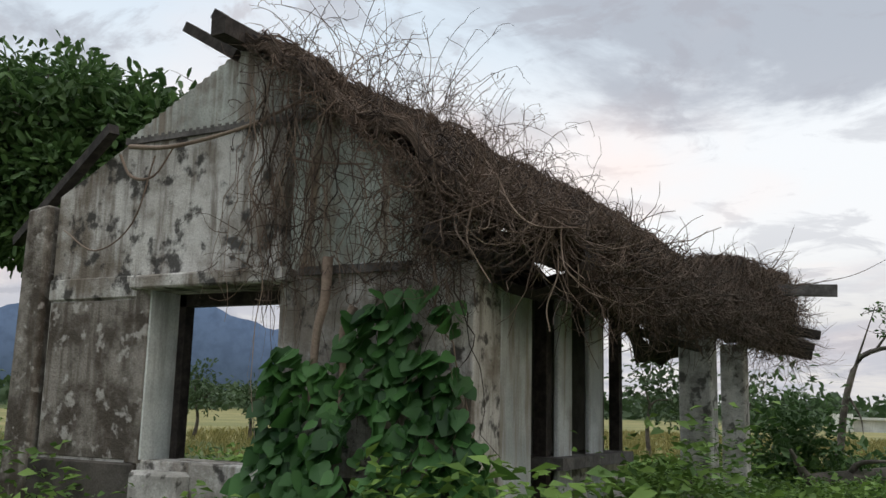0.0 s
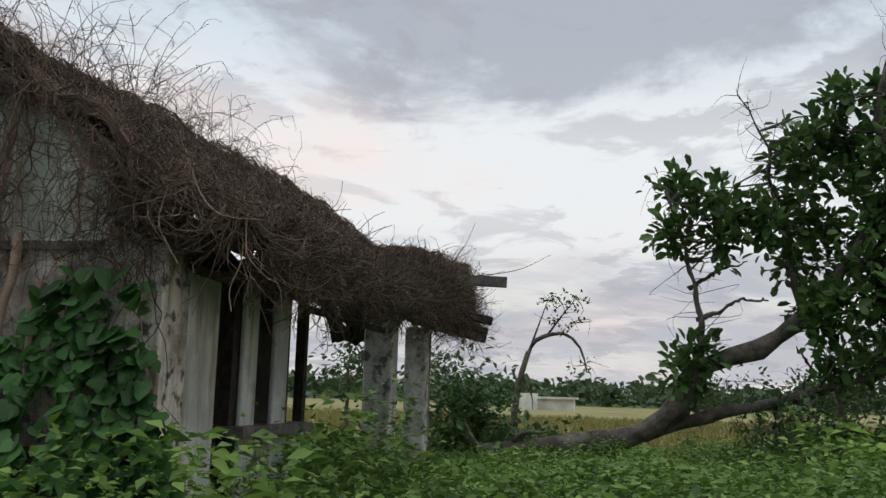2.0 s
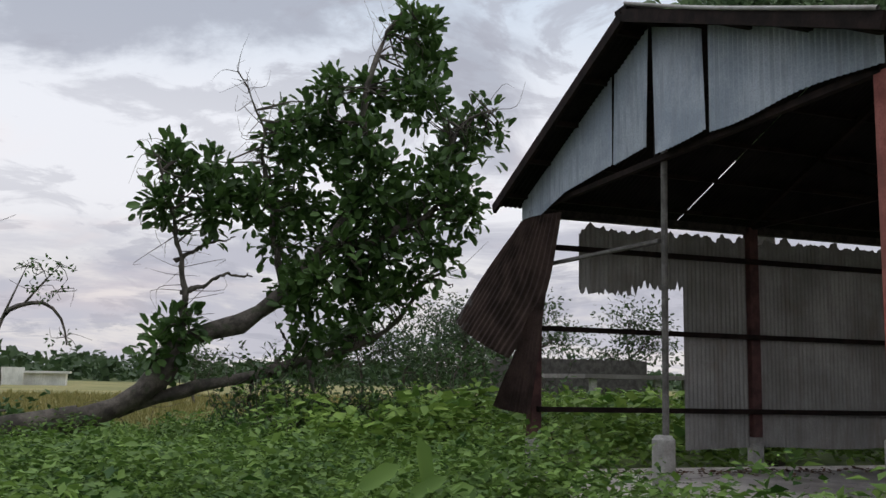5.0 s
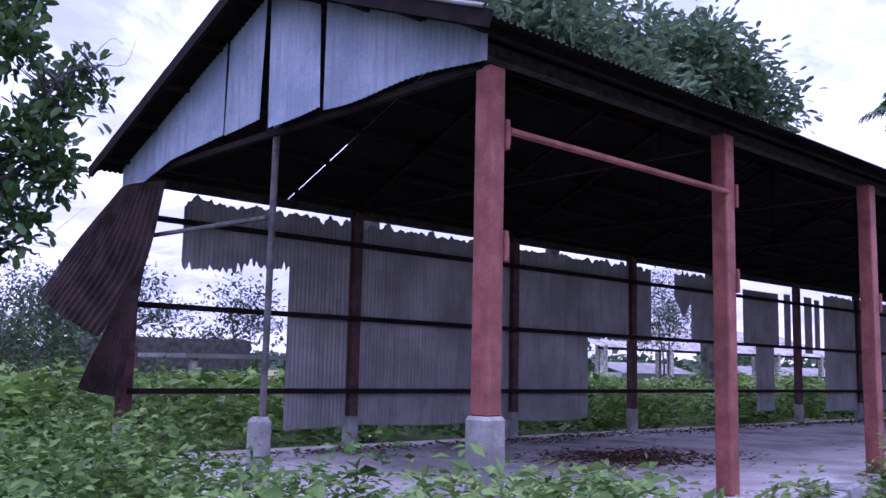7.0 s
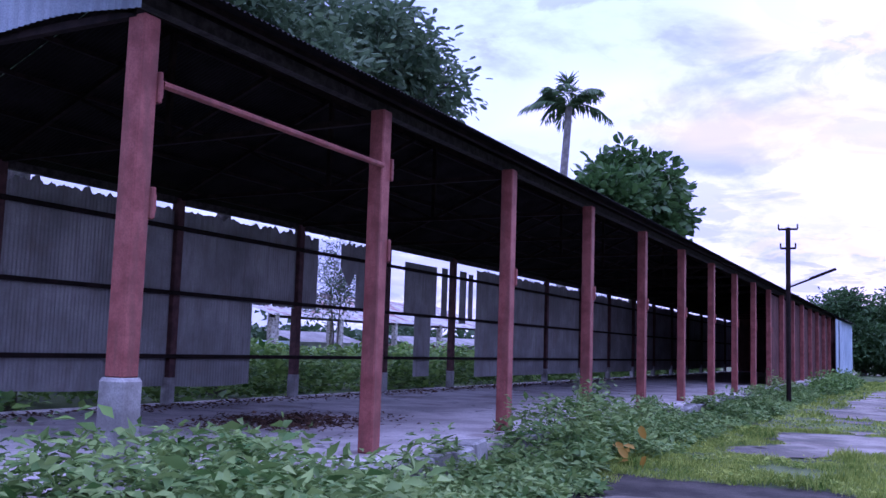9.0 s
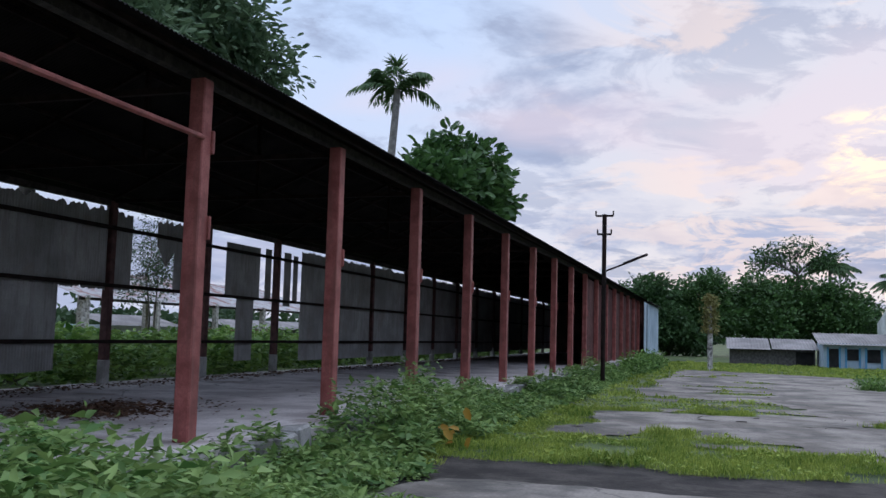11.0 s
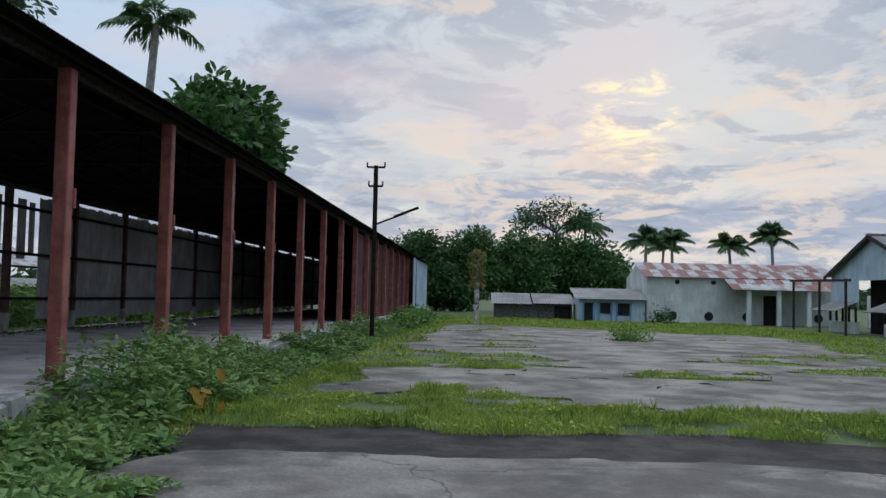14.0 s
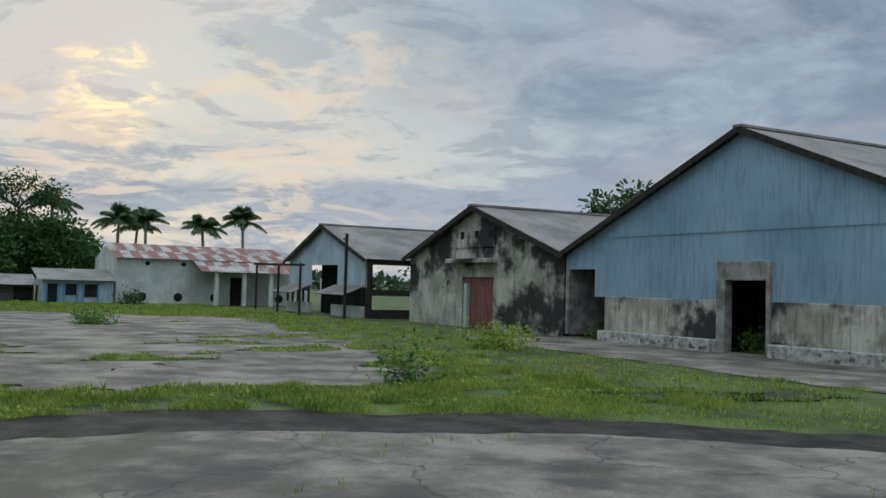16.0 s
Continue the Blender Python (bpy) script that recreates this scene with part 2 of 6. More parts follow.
M_RUSTTIN = material("rusted_torn_tin", (0.028, 0.018, 0.016), (0.08, 0.052, 0.046), 2.5, 0.8, 0.0, blotch=((0.22, 0.24, 0.26), 0.5, 1.1, 0.58, 0.7), spec=0.15)
M_CONC = material("bare_concrete", (0.21, 0.20, 0.185), (0.42, 0.41, 0.385), 2.5, blotch=((0.09, 0.085, 0.075), 0.7, 1.4, 0.52, 0.68), bump=0.4)
M_FLOOR = material("dusty_shed_floor", (0.42, 0.37, 0.35), (0.70, 0.64, 0.61), 0.9, blotch=((0.16, 0.115, 0.095), 0.55, 0.7, 0.55, 0.68), bump=0.3, grain=25, crack=0.4)
M_YARD = material("worn_yard_concrete", (0.115, 0.10, 0.083), (0.30, 0.268, 0.228), 0.8, 0.85, blotch=((0.06, 0.057, 0.05), 0.75, 0.7, 0.48, 0.64), bump=0.6, grain=30, crack=0.32)
M_SOIL = material("wet_black_soil", (0.018, 0.016, 0.014), (0.06, 0.052, 0.045), 2.0, 0.85, bump=0.9, grain=25, spec=0.2)
M_GROUND = material("grassy_ground", (0.035, 0.055, 0.014), (0.11, 0.15, 0.04), 0.6, bump=0.8, grain=20, blotch=((0.085, 0.065, 0.04), 0.5, 0.35, 0.55, 0.7))
M_BLUEWALL = material("blue_painted_tin", (0.25, 0.37, 0.46), (0.35, 0.48, 0.58), 0.5, 0.6, 0.1, streak=((0.15, 0.215, 0.28), 0.45))
M_PALEBLUE = material("pale_blue_tin", (0.42, 0.52, 0.60), (0.58, 0.67, 0.74), 0.8, 0.6, 0.1, streak=((0.25, 0.30, 0.35), 0.5))
M_ROOFGREY = material("grey_asbestos_roof", (0.20, 0.185, 0.175), (0.34, 0.315, 0.30), 0.6, streak=((0.13, 0.11, 0.10), 0.3))
M_MOULD = material("black_mouldy_wall", (0.36, 0.34, 0.28), (0.66, 0.63, 0.54), 0.9, blotch=((0.022, 0.024, 0.022), 0.96, 0.5, 0.46, 0.58), streak=((0.10, 0.10, 0.09), 0.55), bump=0.3)
M_WHITE = material("stained_white_wall", (0.52, 0.54, 0.51), (0.76, 0.78, 0.74), 0.5, streak=((0.33, 0.35, 0.33), 0.45), bump=0.2)
M_REDDOOR = material("dull_red_door", (0.20, 0.085, 0.075), (0.30, 0.135, 0.12), 2.0, 0.7)
# near-black colour that stands in for shade inside openings
M_INNER_SHADE = material("interior_shade", (0.012, 0.012, 0.012), (0.03, 0.028, 0.027), 2.0)
M_STRIPE = material("rust_striped_tin", (0.33, 0.31, 0.30), (0.50, 0.485, 0.47), 1.0, 0.65, 0.05, blotch=((0.22, 0.09, 0.07), 0.85, 0.9, 0.5, 0.6))
M_RUSTSTRIP = material("rusty_tin_strip", (0.19, 0.085, 0.07), (0.30, 0.15, 0.13), 1.4, 0.7, 0.05)
M_BARK = material("grey_bark", (0.05, 0.043, 0.036), (0.15, 0.13, 0.11), 4.0, bump=0.8, grain=30, blotch=((0.05, 0.07, 0.03), 0.5, 5.0, 0.5, 0.66))
M_PALMBARK = material("pale_palm_bark", (0.20, 0.185, 0.165), (0.34, 0.32, 0.29), 5.0, bump=0.5)
M_PUDDLE = material("puddle_water", (0.02, 0.02, 0.02), (0.03, 0.03, 0.028), 1.0, 0.04, bump=0.0, spec=0.5)
# the blue of distance haze is put into the hills' base colour
M_HILL = material("haze_blue_hills", (0.095, 0.15, 0.26), (0.115, 0.175, 0.29), 0.002, bump=0.0, grain=0.02)
L_DARK = leaf_material("dark_leaf", (0.025, 0.06, 0.018), (0.085, 0.16, 0.05))
L_GLOSSY = leaf_material("glossy_leaf", (0.03, 0.07, 0.02), (0.10, 0.19, 0.05), 0.4)
L_CREEPER = leaf_material("creeper_leaf", (0.008, 0.038, 0.010), (0.075, 0.20, 0.05), 0.5)
# lighter than the weed leaf: brighter exposure by the shed put into colour
L_HERB = leaf_material("lit_herb_leaf", (0.06, 0.14, 0.03), (0.29, 0.40, 0.12), 0.6)
L_SHRUB = leaf_material("shrub_leaf", (0.05, 0.13, 0.02), (0.28, 0.42, 0.09), 0.55)
L_SHADE = leaf_material("shade_leaf", (0.05, 0.095, 0.045), (0.17, 0.25, 0.125))
L_WEED = leaf_material("weed_leaf", (0.022, 0.07, 0.012), (0.21, 0.34, 0.075), 0.6)
L_GRASS = leaf_material("grass_blade", (0.09, 0.18, 0.02), (0.46, 0.52, 0.10), 0.65)
L_FIELD = leaf_material("dry_field_grass", (0.15, 0.16, 0.05), (0.30, 0.26, 0.10), 0.7)
L_PALM = leaf_material("palm_leaflet", (0.05, 0.10, 0.04), (0.16, 0.25, 0.10))
L_FAR = leaf_material("far_foliage", (0.03, 0.06, 0.025), (0.07, 0.115, 0.05))
L_LITTER = leaf_material("dead_leaf", (0.05, 0.026, 0.016), (0.20, 0.11, 0.065), 0.8, 0.1)
L_YELLOW = leaf_material("yellowed_leaf", (0.34, 0.17, 0.02), (0.42, 0.30, 0.05))

# ---- mesh helpers ----
IDENT = Matrix.Identity(4)


def box(bm, x0, x1, y0, y1, z0, z1, m=IDENT):
    vs = [bm.verts.new(m @ Vector((x, y, z))) for z in (z0, z1) for x, y in ((x0, y0), (x1, y0), (x1, y1), (x0, y1))]
    for f in ((3, 2, 1, 0), (4, 5, 6, 7), (0, 1, 5, 4), (1, 2, 6, 5), (2, 3, 7, 6), (3, 0, 4, 7)):
        bm.faces.new([vs[i] for i in f])


def bar(bm, a, b, w, h=None, sides=4):
    """A straight bar from a to b."""
    a, b = Vector(a), Vector(b)
    q = (b - a).to_track_quat("Z", "Y").to_matrix()
    h = h or w
    rings = []
    for p in (a, b):
        ring = []
        for i in range(sides):
            an = 2 * math.pi * (i + 0.5) / sides
            k = 0.7071 if sides == 4 else 0.5
            ring.append(bm.verts.new(p + q @ Vector((math.cos(an) * w * k, math.sin(an) * h * k, 0))))
        rings.append(ring)
    for i in range(sides):
        j = (i + 1) % sides
        bm.faces.new((rings[0][i], rings[0][j], rings[1][j], rings[1][i]))
    bm.faces.new(rings[0][::-1])
    bm.faces.new(rings[1])


def prism(bm, pts, axis, a, b):
    """A polygon (in the two other axes, in order) extruded along axis from a to b."""
    def at(p, v):
        c = list(p)
        c.insert(axis, v)
        return bm.verts.new(c)
    lo, hi = [at(p, a) for p in pts], [at(p, b) for p in pts]
    n = len(pts)
    bm.faces.new(lo)
    bm.faces.new(hi[::-1])
    for i in range(n):
        j = (i + 1) % n
        bm.faces.new((lo[i], hi[i], hi[j], lo[j]))


def to_mesh(name, bm, mat, bevel=0.0):
    if bevel:
        bmesh.ops.bevel(bm, geom=bm.edges[:], offset=bevel, segments=1, affect="EDGES", clamp_overlap=True)
    bmesh.ops.recalc_face_normals(bm, faces=bm.faces[:])
    me = bpy.data.meshes.new(name)
    bm.to_mesh(me)
    bm.free()
    me.materials.append(mat)
    return me


def part(name, bm, mat, parent, label="", bevel=0.0):
    ob = new(name, to_mesh(name, bm, mat, bevel))
    ob.parent = parent
    return tagged(ob, label)


def piece(name, me, parent, m=None, label=""):
    ob = new(name, me)
    ob.parent = parent
    if m is not None:
        ob.matrix_basis = m
    return tagged(ob, label)


def thing(name, label, category, group="", kind=""):
    return tagged(new(name), label, category, group, kind)


def solid(name, bm, mat, label, category, group="", kind="", bevel=0.0):
    return tagged(new(name, to_mesh(name, bm, mat, bevel)), label, category, group, kind)


def soup(name, verts, faces_n, index, mat):
    """A mesh from arrays: verts (n, 3), faces of faces_n corners each."""
    me = bpy.data.meshes.new(name)
    verts, index = np.asarray(verts, dtype=np.float32), np.asarray(index, dtype=np.int32)
    me.vertices.add(len(verts))
    me.vertices.foreach_set("co", verts.ravel())
    count = len(index) // faces_n
    me.loops.add(len(index))
    me.loops.foreach_set("vertex_index", index)
    me.polygons.add(count)
    me.polygons.foreach_set("loop_start", np.arange(count, dtype=np.int32) * faces_n)
    me.update(calc_edges=True)
    me.materials.append(mat)
    return me


def unit(v):
    return v / np.maximum(np.linalg.norm(v, axis=1, keepdims=True), 1e-9)


def leaf_mesh(name, P, D, N, L, W, mat, fold=0.25, shape=0.45, rounded=False):
    """Folded kite leaves: bases P, directions D, rough normals N, lengths L, widths W."""
    D = unit(D)
    S = unit(np.cross(D, N))
    U = np.cross(S, D)
    L, W = np.asarray(L)[:, None], np.asarray(W)[:, None]
    mid = P + D * L * shape
    side = S * W * 0.5
    lift = U * W * fold * 0.5
    tip = P + D * L - U * L * 0.12
    if rounded:
        low, high = P + D * L * 0.32, P + D * L * 0.78 - U * L * 0.05
        V = np.stack([P, low + side * 0.8 + lift, high + side * 0.85 + lift, tip, high - side * 0.85 + lift, low - side * 0.8 + lift], 1).reshape(-1, 3)
        i = np.arange(len(P))[:, None] * 6
        F = np.concatenate([i + 0, i + 1, i + 2, i + 0, i + 2, i + 3, i + 0, i + 3, i + 4, i + 0, i + 4, i + 5], 1).ravel()
        return soup(name, V, 3, F, mat)
    V = np.stack([P, mid + side + lift, tip, mid - side + lift], 1).reshape(-1, 3)
    i = np.arange(len(P))[:, None] * 4
    F = np.concatenate([i + 0, i + 1, i + 2, i + 0, i + 2, i + 3], 1).ravel()
    return soup(name, V, 3, F, mat)


def tube_mesh(name, paths, radii, mat, sides=3):
    """Tubes along paths (arrays n x 3) with radii per point, all in one mesh."""
    V, F, base = [], [], 0
    an = 2 * np.pi * np.arange(sides) / sides
    ca, sa = np.cos(an)[None, :, None], np.sin(an)[None, :, None]
    for p, r in zip(paths, radii):
        p = np.asarray(p, float)
        r = np.broadcast_to(np.asarray(r, float), (len(p),))
        t = unit(np.gradient(p, axis=0))
        ref = np.where(np.abs(t[:, 2:3]) > 0.9, [[1.0, 0, 0]], [[0, 0, 1.0]])
        s = unit(np.cross(t, ref))
        u = np.cross(s, t)
        ring = p[:, None, :] + r[:, None, None] * (ca * s[:, None, :] + sa * u[:, None, :])
        V.append(ring.reshape(-1, 3))
        n = len(p)
        k = np.arange(n - 1)[:, None] * sides
        j = np.arange(sides)[None, :]
        j2 = (j + 1) % sides
        q = np.stack([k + j, k + j2, k + sides + j2, k + sides + j], -1) + base
        F.append(q.reshape(-1))
        base += n * sides
    return soup(name, np.concatenate(V), 4, np.concatenate(F), mat)


def spline(points, n):
    """A smooth path of n points through the given ones."""
    p = np.asarray(points, float)
    m = len(p)
    q = np.concatenate([2 * p[:1] - p[1:2], p, 2 * p[-1:] - p[-2:-1]])
    out = []
    for s in np.linspace(0, m - 1 - 1e-6, n):
        i, f = int(s), s - int(s)
        a, b, c, d = q[i:i + 4]
        out.append(0.5 * (2 * b + (c - a) * f + (2 * a - 5 * b + 4 * c - d) * f * f + (3 * b - a - 3 * c + d) * f ** 3))
    return np.array(out)


def corrugated(u0, u1, low, top, place, mat, name="sheet", pitch=0.076, amp=0.011, rows=2, ragged=0.0, seed=1):
    """A corrugated sheet: columns along u, from low(u) to top(u); place(u, v, w) gives the point, w across the sheet."""
    n = max(3, int(abs(u1 - u0) / (pitch / 4)) + 1)
    rs = np.random.RandomState(seed)
    us = np.linspace(u0, u1, n)
    V = []
    for u in us:
        a, b = low(u), top(u)
        if ragged:
            a += ragged * (0.5 + 0.5 * math.sin(u * 7 + seed)) * rs.rand()
        w = amp * math.sin(2 * math.pi * u / pitch)
        for r in range(rows):
            V.append(place(u, a + (b - a) * r / (rows - 1), w))
    i = np.arange(n - 1)[:, None] * rows + np.arange(rows - 1)[None, :]
    F = np.stack([i, i + rows, i + rows + 1, i + 1], -1).reshape(-1)
    return soup(name, np.array(V), 4, F, mat)


def const(v):
    return lambda u: v


RNG = np.random.RandomState(7)

# ---- ground ----
GZ = -0.35


def fbm(x, y, s=1.0, seed=0.0):
    return noise.fractal(Vector((x * s + seed, y * s - seed, seed)), 1.0, 2.0, 4)


def concrete_at(x, y):
    """Positive where the yard is paved."""
    n = 0.55 * fbm(x, y, 0.35) + 0.35 * fbm(x, y, 1.3, 4.0)
    if x < 7.0:
        edge = 4.9 + (0.0 if y > -8 else 0.42 * (y + 8)) if y > -12 else 3.2 + 0.9 * (y + 12)
        return min(edge - x + 0.35 * n, -2.0 - y + 0.25 * (x - 3.0) * (x > 3.0) * -1 + 0.3 * n, (x + 14.0))
    far = 40.0 + 0.6 * (y + 12) + 2.0 * n
    right = y + 14.6 + (0.14 * (x - 12) if x > 12 else -0.4 * (12 - x)) + 1.3 * n
    left = -2.6 - y + 1.0 * n - 0.02 * x
    near_edge = 8.5 + (2.2 if y > -5.0 else 0.0) + 0.5 * math.sin(y * 0.8)
    main = min(x - near_edge + 1.5 * n, far - x, right, left)
    island = noise.fractal(Vector((x * 0.30 + 3.0, y * 0.13, 5.0)), 1.0, 2.0, 3) + 0.25 * n
    return min(main, 0.20 + 0.02 * max(0.0, x - 16) - island)


def drive_at(x, y):
    """The strip of paving before the warehouses."""
    n = 0.4 * fbm(x, y, 0.5, 2.0)
    return min(-20.6 - 0.05 * (x - 18) - y + n, y + 26.2 + n, 22.0 - x + n, x + 30)


gv, gf = [], []
radii = [0, 2, 4, 6, 8, 11, 15, 20, 28, 40, 60, 90, 140, 220, 400, 800, 1600, 3200, 4500]
for i, r in enumerate(radii):
    for k in range(72):
        a = 2 * math.pi * k / 72
        x, y = r * math.cos(a), r * math.sin(a)
        gv.append((x, y, GZ + (0.006 * fbm(x, y, 0.3) if 0 < r < 100 else 0.0)))
    if i:
        for k in range(72):
            j = (k + 1) % 72
            gf += [(i - 1) * 72 + k, i * 72 + k, i * 72 + j, (i - 1) * 72 + j]
tagged(new("ground", soup("ground", gv, 4, gf, M_GROUND)), "rough grassy ground with bare earth patches", "ground", kind="structure")


def grid_patch(name, x0, x1, y0, y1, step, test, z, mat, label, category):
    xs, ys = np.arange(x0, x1, step), np.arange(y0, y1, step)
    keep, V, F = {}, [], []

    def vid(i, j):
        if (i, j) not in keep:
            keep[(i, j)] = len(V)
            x, y = x0 + i * step, y0 + j * step
            v = test(x, y)
            if abs(v) < 1.5 * step:
                e = 0.05
                gx, gy = (test(x + e, y) - v) / e, (test(x, y + e) - v) / e
                g2 = max(gx * gx + gy * gy, 0.3)
                x, y = x - max(-step, min(step, v * gx / g2)) * 0.9, y - max(-step, min(step, v * gy / g2)) * 0.9
                V.append((x, y, z + 0.004 * fbm(x, y, 0.6)))
                return keep[(i, j)]
            V.append((x + 0.3 * step * fbm(x, y, 3.0), y + 0.3 * step * fbm(y, x, 3.0), z + 0.004 * fbm(x, y, 0.6)))
        return keep[(i, j)]
    for i, x in enumerate(xs):
        for j, y in enumerate(ys):
            if test(x + step / 2, y + step / 2) > 0:
                F += [vid(i, j), vid(i + 1, j), vid(i + 1, j + 1), vid(i, j + 1)]
    return tagged(new(name, soup(name, V, 4, F, mat)), label, category, kind="structure")


grid_patch("yard_apron", -14, 6, -18, -1.5, 0.12, concrete_at, -0.33, M_YARD, "worn grey concrete apron with damp stains and cracks", "pavement")
grid_patch("yard_slab", 8, 48, -24, -1.0, 0.2, concrete_at, -0.33, M_YARD, "broken grey concrete yard overgrown with grass", "pavement")
grid_patch("warehouse_drive", -25, 24, -27, -19.5, 0.3, drive_at, -0.33, M_YARD, "grey concrete drive in front of the warehouses", "pavement")


def soil_at(x, y):
    n = 0.4 * fbm(x, y, 0.7, 3.0)
    edge = 4.9 + (0.0 if y > -8 else 0.42 * (y + 8)) if y > -12 else 3.2 + 0.9 * (y + 12)
    return min(x - edge + 0.8, edge + 1.75 - x + n, -1.9 - y + n, y + 24)


grid_patch("soil_strip", -8, 8, -20, -1.5, 0.15, soil_at, -0.34, M_SOIL, "wet black soil strip along the concrete edge", "soil")
grid_patch("puddle", 2, 9, -19, -13.5, 0.15, lambda x, y: 0.55 - abs(x - 5.9 - 0.25 * (y + 15.5)) + 0.9 * fbm(x, y, 0.5, 8.0), -0.322, M_PUDDLE, "shallow still puddle on wet soil", "puddle")

# ---- long open shed ----
BAY, BACK, LAST = 3.75, 6.6, 17
SHED_END = 63.75
shed = thing("shed", "long open-fronted shed of red steel posts and rusted tin roof", "shed")


def eave_dip(x):
    return -0.0022 * max(0.0, x - 4)


def front_roof(y):
    return 4.0 + (y + 0.45) * (5.45 - 4.0) / 3.75


def back_roof(y):
    return 5.45 - (y - 3.3) * (5.45 - 3.85) / 3.8


bm = bmesh.new()
box(bm, -0.75, 75, -0.6, 6.95, -0.6, 0.0)
part("floor_slab", bm, M_FLOOR, shed, "dusty cracked concrete floor slab")
stone_shapes = []
for s in range(4):
    bm = bmesh.new()
    r = random.Random(s)
    box(bm, -0.5, 0.5, -0.5, 0.5, -0.5, 0.5)
    for v in bm.verts:
        v.co += Vector((r.uniform(-0.16, 0.16), r.uniform(-0.16, 0.16), r.uniform(-0.12, 0.12)))
    stone_shapes.append(to_mesh("edge_stone", bm, M_CONC, 0.1))
r = random.Random(3)
x = -0.7
while x < 40:
    w = r.uniform(0.35, 0.75)
    if r.random() < 0.85:
        piece("edge_stone", stone_shapes[r.randrange(4)], shed, Matrix.LocRotScale((x + w / 2, -0.68 + r.uniform(-0.08, 0.05), -0.1 + r.uniform(-0.08, 0.03)), Euler((0, 0, r.uniform(-0.15, 0.15))), (w, 0.34, 0.3)))
    x += w + 0.03

bm = bmesh.new()
box(bm, -0.093, 0.093, -0.093, 0.093, 0, 3.9)
column_mesh = to_mesh("post", bm, M_REDSTEEL, 0.014)
bm = bmesh.new()
box(bm, 0.084, 0.13, -0.07, 0.07, -0.13, 0.13)
box(bm, 0.13, 0.16, -0.05, 0.05, -0.08, 0.08)
cleat_mesh = to_mesh("cleat", bm, M_REDSTEEL, 0.01)
for k in range(LAST + 1):
    m = Matrix.Translation((k * BAY + (0.065 if k == 0 else 0.0), 0, eave_dip(k * BAY)))
    post = piece("post", column_mesh, shed, m @ (Matrix.Translation((0, 0, 0.9)) @ Matrix.Diagonal((1, 1, 2.86 / 3.86, 1)) if k == 0 else IDENT))
    if k < 10:
        for z in ((2.28, 3.22) if k < 2 else (2.28,)):
            ob = new("cleat", cleat_mesh)
            ob.parent, ob.matrix_basis = shed, m @ Matrix.Translation((0, -0.05, z))
bm = bmesh.new()
prism(bm, [(-0.07, -0.14), (0.185, -0.13), (0.19, 0.12), (-0.065, 0.125)], 2, -0.5, 0.9)
part("post_plinth", bm, M_CONC, shed, "chipped concrete plinth under the corner post", 0.03)
bm = bmesh.new()
bar(bm, (0.24, -0.06, 3.27), (3.66, -0.1, 3.24), 0.065, sides=8)
part("tie_pipe", bm, M_REDSTEEL, shed, "faded pink steel pipe between two posts")
bm = bmesh.new()
box(bm, -0.085, 0.085, -0.085, 0.085, 0, 3.75)
back_mesh = to_mesh("back_post", bm, M_BACKCOL, 0.012)
bm = bmesh.new()
box(bm, -0.1, 0.1, -0.1, 0.1, -0.45, 0.5)
foot_mesh = to_mesh("post_foot", bm, M_CONC, 0.03)
for k in range(LAST + 1):
    piece("back_post", back_mesh, shed, Matrix.Translation((k * BAY, BACK, eave_dip(k * BAY))))
    piece("post_foot", foot_mesh, shed, Matrix.Translation((k * BAY, BACK, 0)))
for z in (0.88, 2.02, 3.2):
    bm = bmesh.new()
    bar(bm, (0, BACK - 0.12, z), (SHED_END, BACK - 0.12, z + eave_dip(SHED_END)), 0.075)
    part("wall_rail", bm, M_DARKSTEEL, shed)
for y, z, w in ((0.15, 4.02, 0.12), (BACK, 3.72, 0.12)):
    bm = bmesh.new()
    bar(bm, (0.06, y + 0.05, z), (SHED_END, y, z + eave_dip(SHED_END)), w)
    part("eave_beam", bm, M_WOOD, shed)
for i in range(5):
    for fn, y in ((front_roof, -0.1 + i * 0.8), (back_roof, 3.5 + i * 0.8)):
        bm = bmesh.new()
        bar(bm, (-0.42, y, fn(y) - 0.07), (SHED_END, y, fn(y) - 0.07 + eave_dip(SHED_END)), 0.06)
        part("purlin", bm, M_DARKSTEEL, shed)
for k in range(LAST + 1):
    x = k * BAY
    for a, b in (((-0.0, 3.8), (3.3, 5.3)), ((3.3, 5.3), (6.6, 3.8)), ((0, 3.8), (6.6, 3.75)), ((3.3, 5.3), (3.3, 3.78)), ((1.65, 4.5), (3.3, 3.78)), ((4.95, 4.5), (3.3, 3.78))):
        if k > 0 or a[0] != 0 or b[0] != 6.6:
            if k == 0 and a != (0.0, 3.8) and a != (3.3, 5.3):
                continue
        bm = bmesh.new()
        d = eave_dip(x)
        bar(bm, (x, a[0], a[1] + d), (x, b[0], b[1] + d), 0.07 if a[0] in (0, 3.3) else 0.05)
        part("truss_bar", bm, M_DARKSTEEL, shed)
